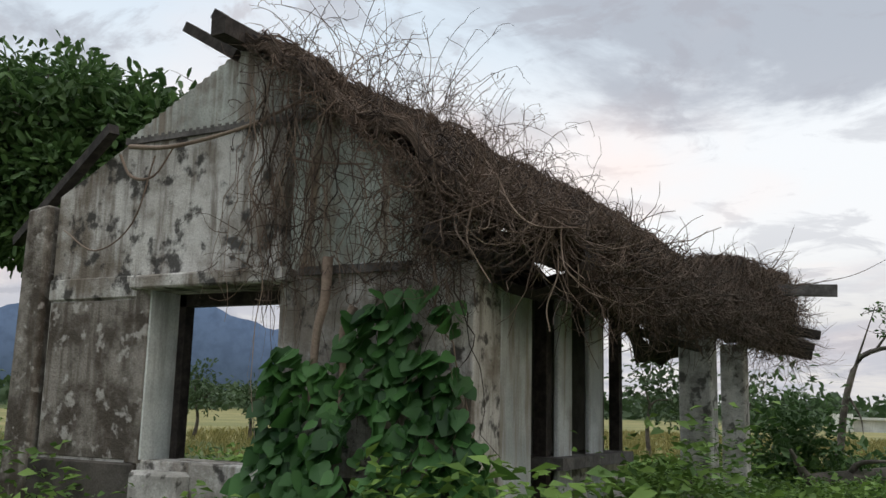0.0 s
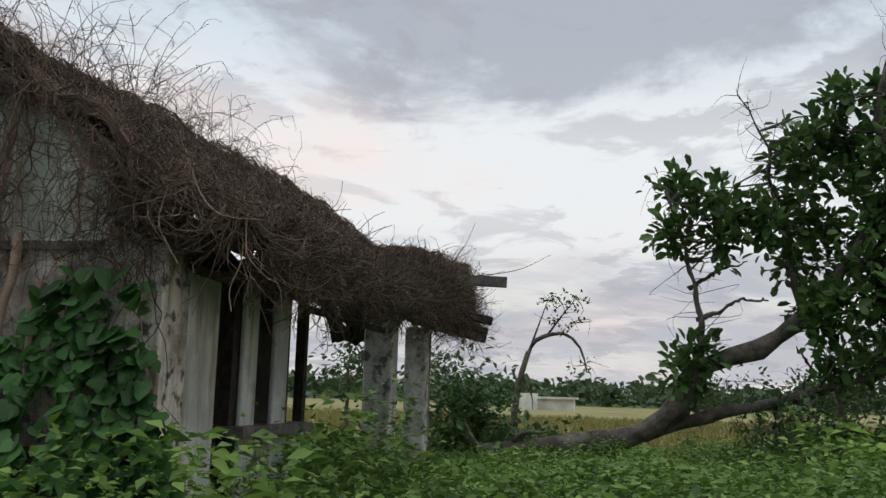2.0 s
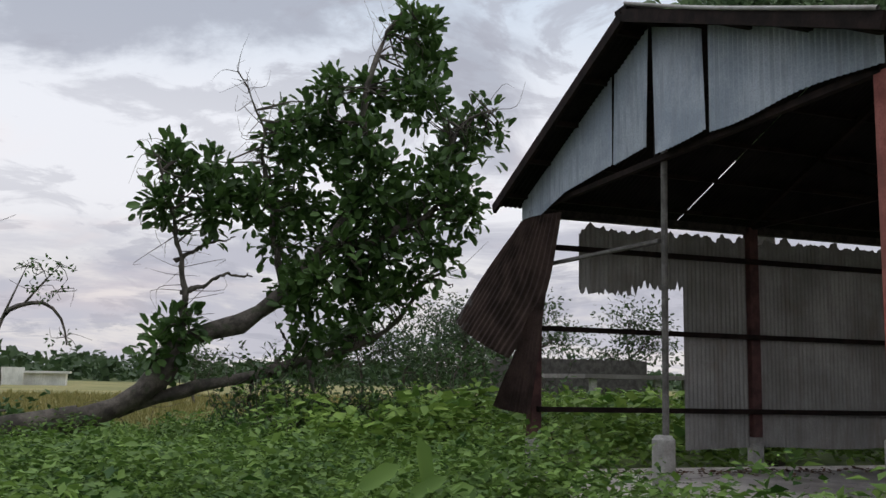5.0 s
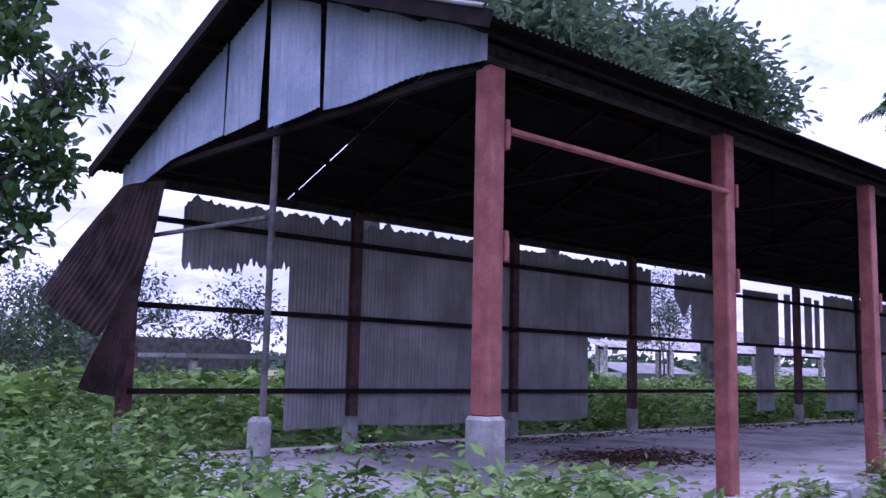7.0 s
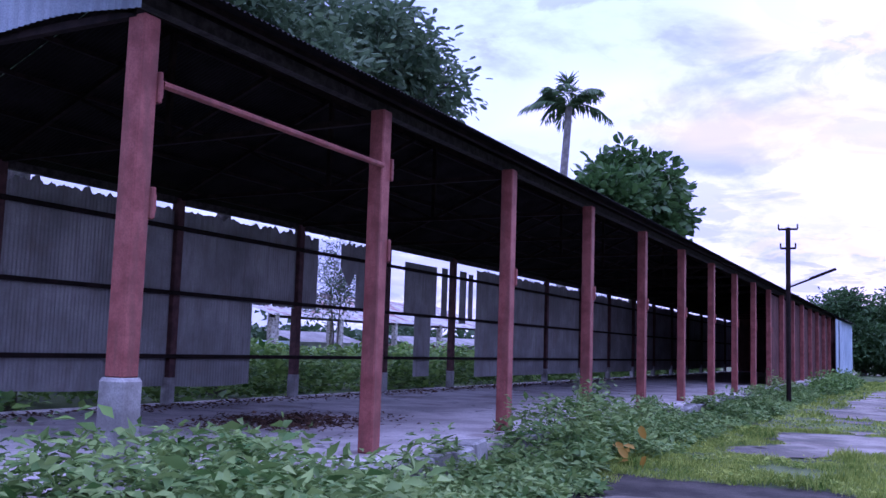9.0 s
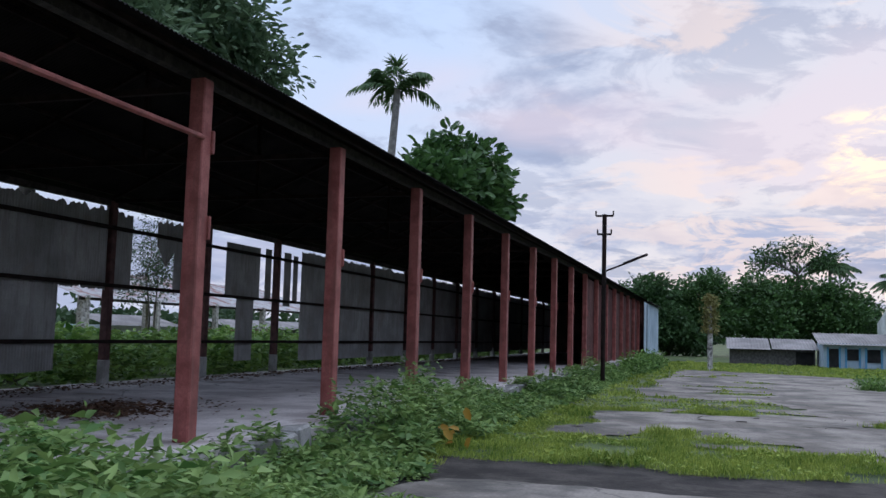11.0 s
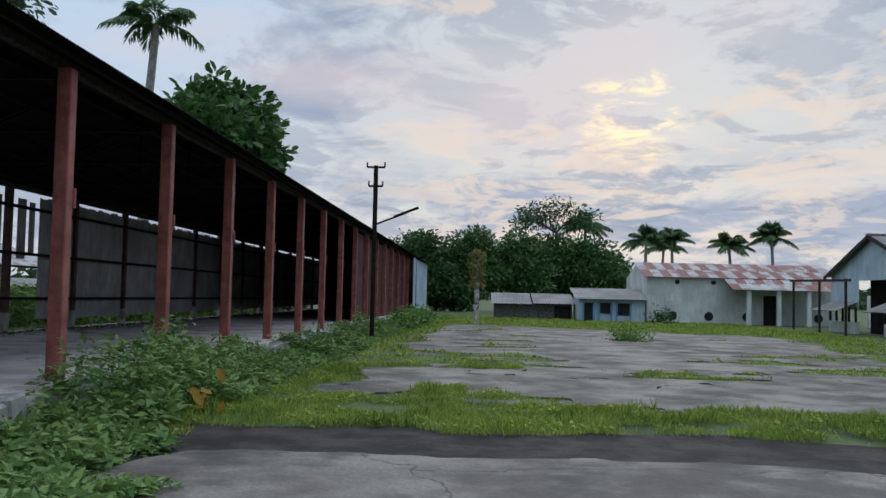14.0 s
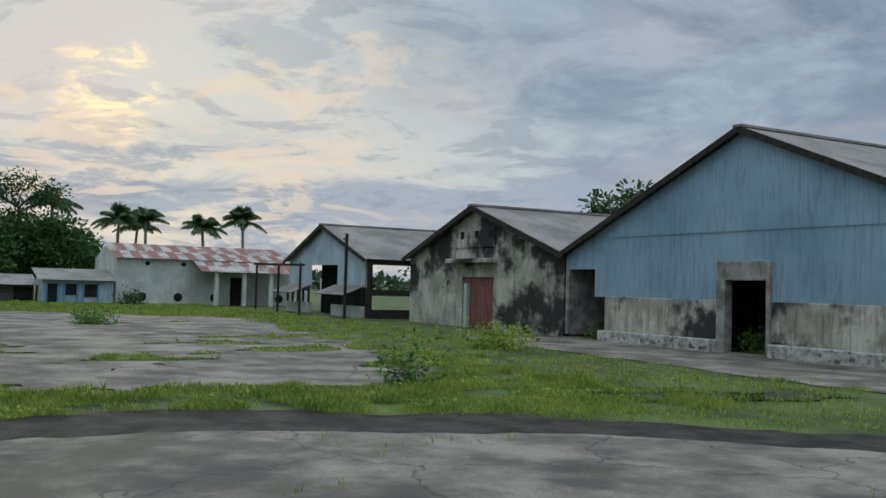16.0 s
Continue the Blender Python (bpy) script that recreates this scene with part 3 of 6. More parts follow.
# roof sheets bay by bay, with slits where sheets have slipped
for k in range(LAST):
    x0 = k * BAY - (0.45 if k == 0 else 0.0)
    n = 4
    for i in range(n):
        w = (BAY * (k + 1) - x0) / n
        a, b = x0 + i * w, x0 + (i + 1) * w + 0.04
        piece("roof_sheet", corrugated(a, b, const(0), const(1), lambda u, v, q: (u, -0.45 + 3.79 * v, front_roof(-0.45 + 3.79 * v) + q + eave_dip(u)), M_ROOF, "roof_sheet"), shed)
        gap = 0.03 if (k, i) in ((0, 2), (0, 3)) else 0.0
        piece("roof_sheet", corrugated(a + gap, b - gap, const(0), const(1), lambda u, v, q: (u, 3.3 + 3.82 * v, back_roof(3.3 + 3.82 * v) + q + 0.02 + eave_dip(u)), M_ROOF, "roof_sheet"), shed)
bm = bmesh.new()
for s, fn, ya, yb in ((1, front_roof, -0.47, 3.3), (1, back_roof, 3.3, 7.12)):
    bar(bm, (-0.44, ya, fn(ya) - 0.03), (-0.44, yb, fn(yb) - 0.03), 0.05, 0.14)
part("verge_board", bm, M_DARKSTEEL, shed)
# thin pale tube imitates light caught along the verge sheet's top
piece("verge_flashing", tube_mesh("verge_flashing", [spline([(-0.47, 3.2, 5.52), (-0.47, 1.9, 4.97), (-0.47, 0.7, 4.5), (-0.47, -0.45, 4.06)], 12)], [np.full(12, 0.022)], M_TIN, 6), shed, label="pale tube for the light on the roof sheet's edge")
bm = bmesh.new()
bar(bm, (-0.46, 3.3, 5.49), (SHED_END, 3.3, 5.49 + eave_dip(SHED_END)), 0.3, 0.05)
part("ridge_cap", bm, M_ROOF, shed)


def gable_top(y):
    return (front_roof(y) if y < 3.3 else back_roof(y)) - 0.07


GX = -0.09


def gable_place(u, v, w):
    return (GX - 1.6 * w, u, v)


def gable_low(u):
    u -= 0.25
    if u < 1.97:
        return 3.83 + 0.03 * math.sin(u * 3)
    if u < 3.05:
        return 3.83 - 0.05 * (u - 2.0) + 0.06 * (u - 2.5) ** 2
    return 3.95 - 0.08 * (u - 3.3) if u < 5.2 else 3.80 - 0.25 * (u - 5.2)


for a, b, lean in ((-0.1, 0.75, 0), (0.73, 1.5, 0), (1.48, 2.2, 0), (2.27, 3.2, 0.05), (3.45, 4.2, -0.04), (4.18, 5.0, 0), (4.98, 5.9, 0), (5.88, 6.85, 0.0)):
    piece("gable_sheet", corrugated(a, b, gable_low, gable_top, lambda u, v, w, lean=lean, a=a: (GX - w - lean * (4.6 - v), u + (0.11 * (v - 3.8) * (1 if a == 2.27 else -1) if a in (2.27, 3.45) else 0) - (0.06 if a == 2.27 else 0), v), M_TINBLUE, "gable_sheet"), shed)
bm = bmesh.new()
bar(bm, (0.04, 3.28, -0.2), (0.04, 3.24, 3.92), 0.075, sides=8)
part("gable_pole", bm, M_WOODGREY, shed, "thin grey pole propping the gable")
bm = bmesh.new()
box(bm, -0.1, 0.12, 3.16, 3.38, -0.5, 0.72)
part("pole_foot", bm, M_CONC, shed, "", 0.05)
bm = bmesh.new()
bar(bm, (-0.02, 3.26, 2.84), (-0.02, 6.5, 2.9), 0.06, sides=6)
part("gable_rail", bm, M_WOODGREY, shed)


# the torn sheets that hang twisted from the back corner
def ruled(left, right, n=8):
    a, b = spline(left, n), spline(right, n)

    def place(u, v, w):
        f = min(v * (n - 1), n - 1.001)
        i, g = int(f), f - int(f)
        c = (a[i] * (1 - g) + a[i + 1] * g) * (1 - u) + (b[i] * (1 - g) + b[i + 1] * g) * u
        return (c[0] + w - 0.10 * math.sin(math.pi * u), c[1] + 0.6 * w, c[2])
    return place


TORN = [ruled([(-0.25, 6.53, 3.55), (-0.45, 7.45, 2.87), (-0.6, 8.3, 2.19)], [(-0.2, 5.35, 3.5), (-0.15, 5.96, 2.4), (-0.35, 6.72, 1.58)]),
        ruled([(-0.3, 6.42, 1.68), (-0.4, 6.75, 1.3), (-0.45, 7.03, 0.91)], [(-0.15, 5.92, 2.47), (-0.18, 6.1, 1.6), (-0.2, 6.32, 0.81)])]
for place in TORN:
    piece("torn_sheet", corrugated(0.0, 1.0, const(0), const(1), place, M_RUSTTIN, "torn_sheet", pitch=0.07, amp=0.015, rows=12), shed, label="torn rusty tin sheet hanging twisted from the corner")


def wall_place(u, v, w):
    return (u, BACK + 0.02 + w, v)


def ragged_top(u):
    return 3.56 + 0.07 * fbm(u, 0, 1.2, 3.0) + 0.10 * fbm(u, 0, 6.0, 1.0) + eave_dip(u)


def add_wall(a, b, low, top, seed=1):
    step = 0.82
    x = a
    while x < b - 0.02:
        e = min(x + step, b)
        piece("wall_sheet", corrugated(x, e + 0.02, low, top, wall_place, M_TIN, "wall_sheet", seed=seed), shed)
        x = e


add_wall(0.72, 2.5, lambda u: 2.55 + 0.3 * abs(fbm(u * 9, 1, 1.0, 5)) + 0.12 * (u > 1.7), ragged_top)
add_wall(2.5, 9.75, lambda u: 0.31 + 0.02 * math.sin(u * 2), ragged_top, 2)
add_wall(9.75, 12.0, lambda u: 1.9 + 0.12 * abs(fbm(u * 6, 2, 1.0, 5)), ragged_top, 3)
add_wall(12.9, 14.6, lambda u: 2.0 if u > 13.6 else 2.95 - 1.3 * max(0, 0.35 - abs(u - 13.3)), ragged_top, 4)
add_wall(15.95, 17.75, lambda u: 0.35 if 16.55 < u < 17.5 else 2.0, lambda u: 3.38, 5)
add_wall(18.1, 18.42, const(2.0), const(3.4), 6)
add_wall(19.25, 19.65, const(1.85), const(3.4), 6)
add_wall(19.85, 20.15, const(1.95), const(3.35), 6)
add_wall(20.4, SHED_END, const(0.28), ragged_top, 7)
# closed bays at the far end
for k in range(9, 16):
    a = k * BAY
    x = a
    while x < a + BAY - 0.01:
        piece("front_sheet", corrugated(x, min(x + 0.95, a + BAY), const(0.0), lambda u: 3.8 + eave_dip(u), lambda u, v, w: (u, 0.11 + w, v), M_MAROON, "front_sheet"), shed)
        x += 0.94
# added wall, blocks the sky that showed through the far end
piece("cross_wall", corrugated(-0.3, 6.7, const(0.0), lambda u: (front_roof(u) if u < 3.3 else back_roof(u)) - 0.2, lambda u, v, w: (SHED_END - 0.3 + w, u, v), M_MAROON, "cross_wall", pitch=0.15, amp=0.02), shed)
endroom = thing("end_room", "pale blue tin room at the end of the shed", "shed")
for a, b in ((60.0, 62.0), (63.2, 75.0)):
    piece("wall_sheet", corrugated(a, b, const(-0.3), const(3.7), lambda u, v, w: (u, -0.4 + w, v), M_PALEBLUE, "wall_sheet", pitch=0.15, amp=0.02), endroom)
piece("end_wall", corrugated(-0.4, 7.0, const(-0.3), lambda u: (front_roof(u) if u < 3.3 else back_roof(u)) - 0.2, lambda u, v, w: (75 + w, u, v), M_PALEBLUE, "end_wall", pitch=0.15, amp=0.02), endroom)
# flat panel, the shade inside the doorway put into its colour
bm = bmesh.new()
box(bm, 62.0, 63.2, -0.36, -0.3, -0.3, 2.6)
part("door", bm, M_INNER_SHADE, endroom, "flat dark panel for the shade in the doorway")
bm = bmesh.new()
prism(bm, [(-0.7, 3.8), (3.3, 5.32), (7.2, 3.72), (7.2, 3.66), (3.3, 5.26), (-0.7, 3.74)], 0, SHED_END, 75.6)
part("roof", bm, M_ROOF, endroom)

# ---- ruined cottage ----
HY, HX0, HX1, RX, RZ = 0.2, -13.26, -9.2, -11.2, 4.1
house = thing("cottage", "ruined plaster cottage buried under dead vines", "house")


def hroof(x):
    return RZ - 0.515 * abs(x - RX)


def sag_roof(x):
    """The right slope has sunk at the gable."""
    if x < RX:
        return hroof(x)
    f = (x - RX) / (-8.0 - RX)
    return (RZ + 0.02) * (1 - f) + 2.2 * f - 0.10 * math.sin(math.pi * f) - 1.1 * f * f * (1 - f) - 0.1


OX0, OX1, OZ0, OZ1 = -12.08, -10.80, 0.83, 2.15
bm = bmesh.new()
T = 0.42
prism(bm, [(HX0, GZ), (OX0, GZ), (OX0, hroof(OX0) - 0.05), (HX0, hroof(HX0) - 0.02)], 1, HY, HY + T)
part("front_wall", bm, M_PLASTER, house, "stained flaking plaster gable wall", 0.012)
bm = bmesh.new()
prism(bm, [(OX1, GZ), (HX1, GZ), (HX1, 2.25), (OX1, 2.25)], 1, HY, HY + T)
part("front_wall", bm, M_PLASTER, house, "stained flaking plaster pier", 0.012)
bm = bmesh.new()
prism(bm, [(OX0, GZ), (OX1, GZ), (OX1, OZ0), (OX0, OZ0)], 1, HY + 0.002, HY + T - 0.002)
part("window_breast", bm, M_PLASTER, house, "", 0.012)
bm = bmesh.new()
prism(bm, [(OX0, OZ1), (OX1, OZ1), (OX1, 3.42), (OX0, 3.42)], 1, HY + 0.002, HY + T - 0.002)
part("front_wall", bm, M_PLASTER, house, "stained flaking plaster wall over the window opening", 0.012)
bm = bmesh.new()
box(bm, OX0 - 0.002, OX0 + 0.02, HY - 0.01, HY + T + 0.01, OZ0, OZ1)
part("window_reveal", bm, M_REVEAL, house, "pale green plastered window reveal")
bm = bmesh.new()
box(bm, OX0 - 0.12, OX1 + 0.12, HY - 0.14, HY + 0.1, OZ1 + 0.0, OZ1 + 0.11)
part("lintel", bm, M_PLASTER, house, "", 0.015)
bm = bmesh.new()
box(bm, OX0 + 0.02, OX0 + 0.09, HY + 0.30, HY + 0.40, OZ0, OZ1)
box(bm, OX0 + 0.02, OX1, HY + 0.30, HY + 0.40, OZ1 - 0.1, OZ1)
box(bm, OX1 - 0.09, OX1, HY + 0.30, HY + 0.40, OZ0, OZ1)
part("window_frame", bm, M_WOOD, house, "rotten dark timber window frame")
bm = bmesh.new()
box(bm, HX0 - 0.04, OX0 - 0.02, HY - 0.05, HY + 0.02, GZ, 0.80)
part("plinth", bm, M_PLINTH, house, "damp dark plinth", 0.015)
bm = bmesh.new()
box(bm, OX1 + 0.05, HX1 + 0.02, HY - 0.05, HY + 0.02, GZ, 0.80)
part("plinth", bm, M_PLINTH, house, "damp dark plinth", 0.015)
bm = bmesh.new()
box(bm, OX0 + 0.04, -11.55, HY - 0.16, HY + 0.03, GZ, 0.76)
part("sill_block", bm, M_POST, house, "", 0.03)
bm = bmesh.new()
box(bm, HX0, OX0 - 0.14, HY - 0.025, HY + 0.01, 2.10, 2.28)
part("band", bm, M_PLASTER, house, "", 0.01)
bm = bmesh.new()
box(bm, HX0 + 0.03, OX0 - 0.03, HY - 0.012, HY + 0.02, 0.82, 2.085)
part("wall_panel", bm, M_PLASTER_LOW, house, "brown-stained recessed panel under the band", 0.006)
bm = bmesh.new()
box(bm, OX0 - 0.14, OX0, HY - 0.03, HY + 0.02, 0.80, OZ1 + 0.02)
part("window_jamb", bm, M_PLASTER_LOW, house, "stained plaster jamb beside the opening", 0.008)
bm = bmesh.new()
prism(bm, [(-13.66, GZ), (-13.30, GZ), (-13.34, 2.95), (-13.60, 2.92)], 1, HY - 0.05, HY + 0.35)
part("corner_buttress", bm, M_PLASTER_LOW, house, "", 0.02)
bm = bmesh.new()
box(bm, HX0 + 0.78, -10.3, HY - 0.03, HY + 0.02, 3.39, 3.45)
part("gable_batten", bm, M_WOODGREY, house)
for a, b in ((-12.45, -11.8), (-11.82, -11.2), (-11.2, -10.35)):
    piece("gable_sheet", corrugated(a, b, const(3.43), lambda u: max(3.44, sag_roof(u) + (0.09 if u > RX else -0.02)), lambda u, v, w: (u, HY - 0.03 + w, v), M_SHEET_OLD, "gable_sheet"), house)
for a, b, z in ((-10.78, -10.2, 2.26), (-10.22, -9.7, 2.28), (-9.72, -9.2, 2.25)):
    piece("wall_sheet", corrugated(a, b, const(z), lambda u: min(3.75, sag_roof(u) + 0.12), lambda u, v, w: (u, HY + 0.06 + w, v), M_SHEET_GREEN, "wall_sheet"), house)
bm = bmesh.new()
box(bm, -10.6, -9.7, HY - 0.05, HY + 0.02, 2.2, 2.26)
part("sheet_rail", bm, M_WOODGREY, house)
# side wall with openings along the veranda
SX = -9.2
bm = bmesh.new()
prism(bm, [(HY + T + 0.002, GZ), (1.17, GZ), (1.17, 2.5), (HY + T + 0.002, 2.5)], 0, SX - 0.25, SX)
part("side_wall", bm, M_SIDE, house, "pale blue limewashed return wall", 0.01)
for a, b in ((1.72, 2.02), (2.45, 2.8)):
    bm = bmesh.new()
    box(bm, SX - 0.05, SX, a, b, GZ, 2.3)
    part("wall_pier", bm, M_SIDE, house, "", 0.012)
for a, b in ((2.02, 2.45), (2.8, 3.5)):
    bm = bmesh.new()
    box(bm, SX - 0.2, SX - 0.02, a, b, GZ, 0.84)
    part("low_wall", bm, M_POST, house, "", 0.012)
bm = bmesh.new()
box(bm, SX - 0.27, SX + 0.12, 1.5, 3.3, 0.84, 0.93)
part("window_sill", bm, M_WOODGREY, house)
for y in (1.25, 1.65, 2.1, 2.95, 3.5):
    bm = bmesh.new()
    box(bm, SX - 0.16, SX - 0.06, y - 0.05, y + 0.05, 0.6 if y > 1.7 else GZ, 2.3)
    part("door_frame", bm, M_WOOD, house)
bm = bmesh.new()
box(bm, SX - 0.16, SX - 0.04, 1.0, 3.6, 2.16, 2.3)
part("frame_head", bm, M_WOOD, house)
# added wall that darkens the side openings as seen from the camera
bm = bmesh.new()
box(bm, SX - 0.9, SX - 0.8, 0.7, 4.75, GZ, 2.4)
part("inner_wall", bm, M_INNER_DARK, house, "added dark wall for shade behind the openings")
for x, y, w, z in ((-9.26, 5.73, 0.37, 2.55), (-9.31, 8.3, 0.33, 2.26)):
    bm = bmesh.new()
    prism(bm, [(x, y), (x + w, y), (x + w, y + w), (x, y + w)], 2, GZ, z)
    part("veranda_post", bm, M_POST, house, "square limewashed veranda post with peeling patches", 0.02)
bm = bmesh.new()
box(bm, -9.33, -9.2, 9.7, 9.85, GZ, 2.3)
part("veranda_post", bm, M_WOODGREY, house)
for a, b, w, name in (((-9.1, 3.4, 2.42), (-9.1, 9.9, 2.42), 0.16, "wall_plate"), ((-8.95, 7.9, 2.98), (-7.7, 8.0, 2.93), 0.15, "beam"), ((RX, -0.2, RZ - 0.02), (RX, 7.8, RZ + 0.1), 0.14, "ridge_beam")):
    bm = bmesh.new()
    bar(bm, a, b, w)
    part(name, bm, M_WOODGREY if name == "beam" else M_WOOD, house)
for y in (0.4, 1.9, 3.4, 5.2, 7.0):
    sag = [(RX + 2.55 * f, max(y, 0.05), RZ * (1 - f) + 2.42 * f - 0.2 - 1.2 * f * f * (1 - f) * math.exp(-y / 3.0)) for f in (0, 0.25, 0.5, 0.75, 1.0)]
    piece("rafter", tube_mesh("rafter", [spline(sag, 9)], [np.full(9, 0.06)], M_WOOD, 5), house)
for a, b in (((-11.3, 0.15, 3.98), (-11.9, 0.2, 4.34)), ((-11.0, 0.15, 3.98), (-11.6, 0.2, 4.40))):
    bm = bmesh.new()
    bar(bm, a, b, 0.085)
    part("rafter_end", bm, M_WOOD, house)
bm = bmesh.new()
bar(bm, (-14.3, 0.6, 2.75), (-12.5, 0.05, 3.5), 0.09)
part("verge_pole", bm, M_WOOD, house)


def vine_z(x, y):
    """The top of the vine-covered roof: a slope from the ridge, broken off at the far end, and a heap over the posts."""
    f = max(0.0, (x - RX) / (-8.5 - RX))
    ridge = RZ + 0.02 + 0.03 * min(y, 7.6) + 0.12 * math.exp(-((y - 7.0) / 1.1) ** 2)
    z = ridge * (1 - f) + 2.42 * f - 1.2 * f * f * max(0.0, 1 - f) * math.exp(-y / 3.0)
    z -= 0.95 * max(0.0, y - 8.0)
    heap = 2.98 + 0.09 * (y - 5.6) - 1.2 * max(0.0, -9.9 - x) - 0.5 * max(0.0, x + 8.7) - 1.6 * max(0.0, 5.5 - y) - 0.8 * max(0.0, y - 9.6)
    return max(z, heap, 2.2) + 0.06 * fbm(x, y, 1.5)


def lump(x, y):
    return 0.17 * fbm(x, y, 1.5, 31.0) + 0.10 * fbm(x, y, 4.5, 33.0)


def skirt_z(y):
    """The ragged lower edge of the vines along the eave."""
    return 2.02 + 0.05 * min(y, 6.0) + 0.10 * fbm(1.0, y, 1.3, 7.0) + 0.07 * fbm(2.0, y, 5.0, 3.0)


V, F = [], []
nx, ny = 40, 70
for i in range(nx):
    for j in range(ny):
        x = RX + 0.1 + (-8.55 - RX - 0.1) * i / (nx - 1)
        y = 0.06 + 10.6 * j / (ny - 1)
        V.append((x + 0.06 * fbm(x, y, 3, 2.0), y, vine_z(x, y) + lump(x, y) - 0.05))
for i in range(nx - 1):
    for j in range(ny - 1):
        x, y = V[i * ny + j][:2]
        if fbm(x, y, 1.1, 12.0) < 0.62 and not (abs(x + 9.22) < 0.09 and 0.12 < y < 0.4):
            F += [i * ny + j, (i + 1) * ny + j, (i + 1) * ny + j + 1, i * ny + j + 1]
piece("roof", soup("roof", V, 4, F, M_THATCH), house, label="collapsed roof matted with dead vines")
# the mass that hangs below the eave and runs back in to the wall
V, F = [], []
ny, nr = 90, 6
for j in range(ny):
    y = 0.35 + 9.9 * j / (ny - 1)
    top, low = vine_z(-8.6, y) - 0.02, skirt_z(y)
    for x, z in ((-8.58, top), (-8.52, top * 0.5 + low * 0.5), (-8.62, low + 0.05), (-8.85, low), (-9.1, low + 0.08), (-9.35, low + 0.3)):
        V.append((x + 0.06 * fbm(y, z, 3.0, 5.0), y, z + 0.05 * fbm(y, x, 4.0, 2.0)))
for j in range(ny - 1):
    for k in range(nr - 1):
        F += [j * nr + k, (j + 1) * nr + k, (j + 1) * nr + k + 1, j * nr + k + 1]
# near-black sheet gives the shade under the eave
piece("eave_mass", soup("eave_mass", V, 4, F, M_THATCH), house, label="matted vines below the eave, coloured near-black for shade")
for a, b, w in (((-9.0, 8.6, 2.62), (-8.05, 9.0, 2.42), 0.13), ((-9.2, 9.2, 2.5), (-8.2, 9.6, 2.3), 0.11), ((-9.3, 9.7, 2.42), (-8.3, 10.1, 2.2), 0.14), ((-9.15, 3.1, 2.06), (-9.0, 5.7, 2.02), 0.07), ((-9.5, 0.02, 2.42), (-9.12, 0.3, 2.28), 0.13)):
    bm = bmesh.new()
    bar(bm, a, b, w)
    part("loose_timber", bm, M_WOOD, house, "", 0.01)

# ---- buildings across the yard ----


def gabled(name, label, x0, x1, xr, yf, depth, ze, zr, roof_mat, over=0.25):
    """A gabled building with its front on yf and its ridge running away from the yard; walls are added by the caller."""
    b = thing(name, label, "warehouse")
    for xa, xb in ((x0 - over, xr), (xr, x1 + over)):
        outer = xa if xb == xr else xb
        zo = ze - (zr - ze) * over / (xr - x0) + 0.12

        def slope(u, v, w, outer=outer, zo=zo):
            return (xr + (outer - xr) * v, yf + 0.3 - u, zr + 0.12 + (zo - zr - 0.12) * v + w)
        piece("roof_slope", corrugated(0, depth + 0.3, const(0), const(1), slope, roof_mat, "roof_slope", pitch=0.18, amp=0.02), b, label="weathered grey corrugated roof slope")
    bm = bmesh.new()
    for xa in (x0 - over, x1 + over):
        zo = ze - (zr - ze) * over / (xr - x0) + 0.04
        bar(bm, (xa, yf + 0.3, zo), (xr, yf + 0.3, zr + 0.04), 0.06, 0.2)
    part("verge_board", bm, M_WOOD, b)
    bm = bmesh.new()
    bar(bm, (xr, yf + 0.35, zr + 0.14), (xr, yf - depth, zr + 0.14), 0.35, 0.08)
    part("ridge_cap", bm, roof_mat, b)
    # rear walls are near-black for the shade inside, except in the open shed
    bm = bmesh.new()
    box(bm, x0, x1, yf - depth, yf - depth + 0.2, GZ, ze)
    prism(bm, [(x0, ze), (x1, ze), (xr, zr)], 1, yf - depth + 0.01, yf - depth + 0.2)
    part("rear_wall", bm, M_INNER_SHADE if name != "open_blue_shed" else M_WOODGREY, b)
    return b


# big blue warehouse
BW = -27.1
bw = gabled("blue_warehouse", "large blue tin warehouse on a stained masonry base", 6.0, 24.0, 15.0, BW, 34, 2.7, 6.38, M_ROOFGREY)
for a, b in ((6.0, 13.88), (15.94, 21.55)):
    bm = bmesh.new()
    box(bm, a, b, BW - 0.3, BW + 0.05, GZ - 0.3, 1.15)
    part("masonry_base", bm, M_MOULD, bw, "rain-blackened masonry base", 0.02)


def bw_top(u):
    return 2.7 + (u - 6) * 0.409 if u < 15 else 6.38 - (u - 15) * 0.409


u = 6.0
while u < 23.9:
    e = min(u + 0.9, 24.0)
    low = 2.36 if 13.5 < u < 15.9 else (1.13 if u < 21.5 else 2.15)
    for za, zb in ((low, 3.33), (3.3, None)):
        if zb is None and bw_top((u + e) / 2) < 3.4:
            continue
        top = (lambda q, zb=zb: min(bw_top(q), zb)) if zb else bw_top
        piece("wall_sheet", corrugated(u, e, const(za), top, lambda q, v, w, zb=zb: (q, BW + 0.0 + w + (0.03 if zb is None else 0), v), M_BLUEWALL, "wall_sheet", pitch=0.15, amp=0.016), bw)
    u = e
bm = bmesh.new()
box(bm, 13.84, 13.98, BW - 0.2, BW + 0.14, GZ - 0.3, 2.36)
box(bm, 15.6, 15.96, BW - 0.2, BW + 0.14, GZ - 0.3, 2.36)
box(bm, 13.98, 15.6, BW - 0.2, BW + 0.14, 1.78, 2.36)
part("door_surround", bm, M_CONC, bw, "bare concrete door surround", 0.015)
# dark panel set behind the opening for the shade within
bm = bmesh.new()
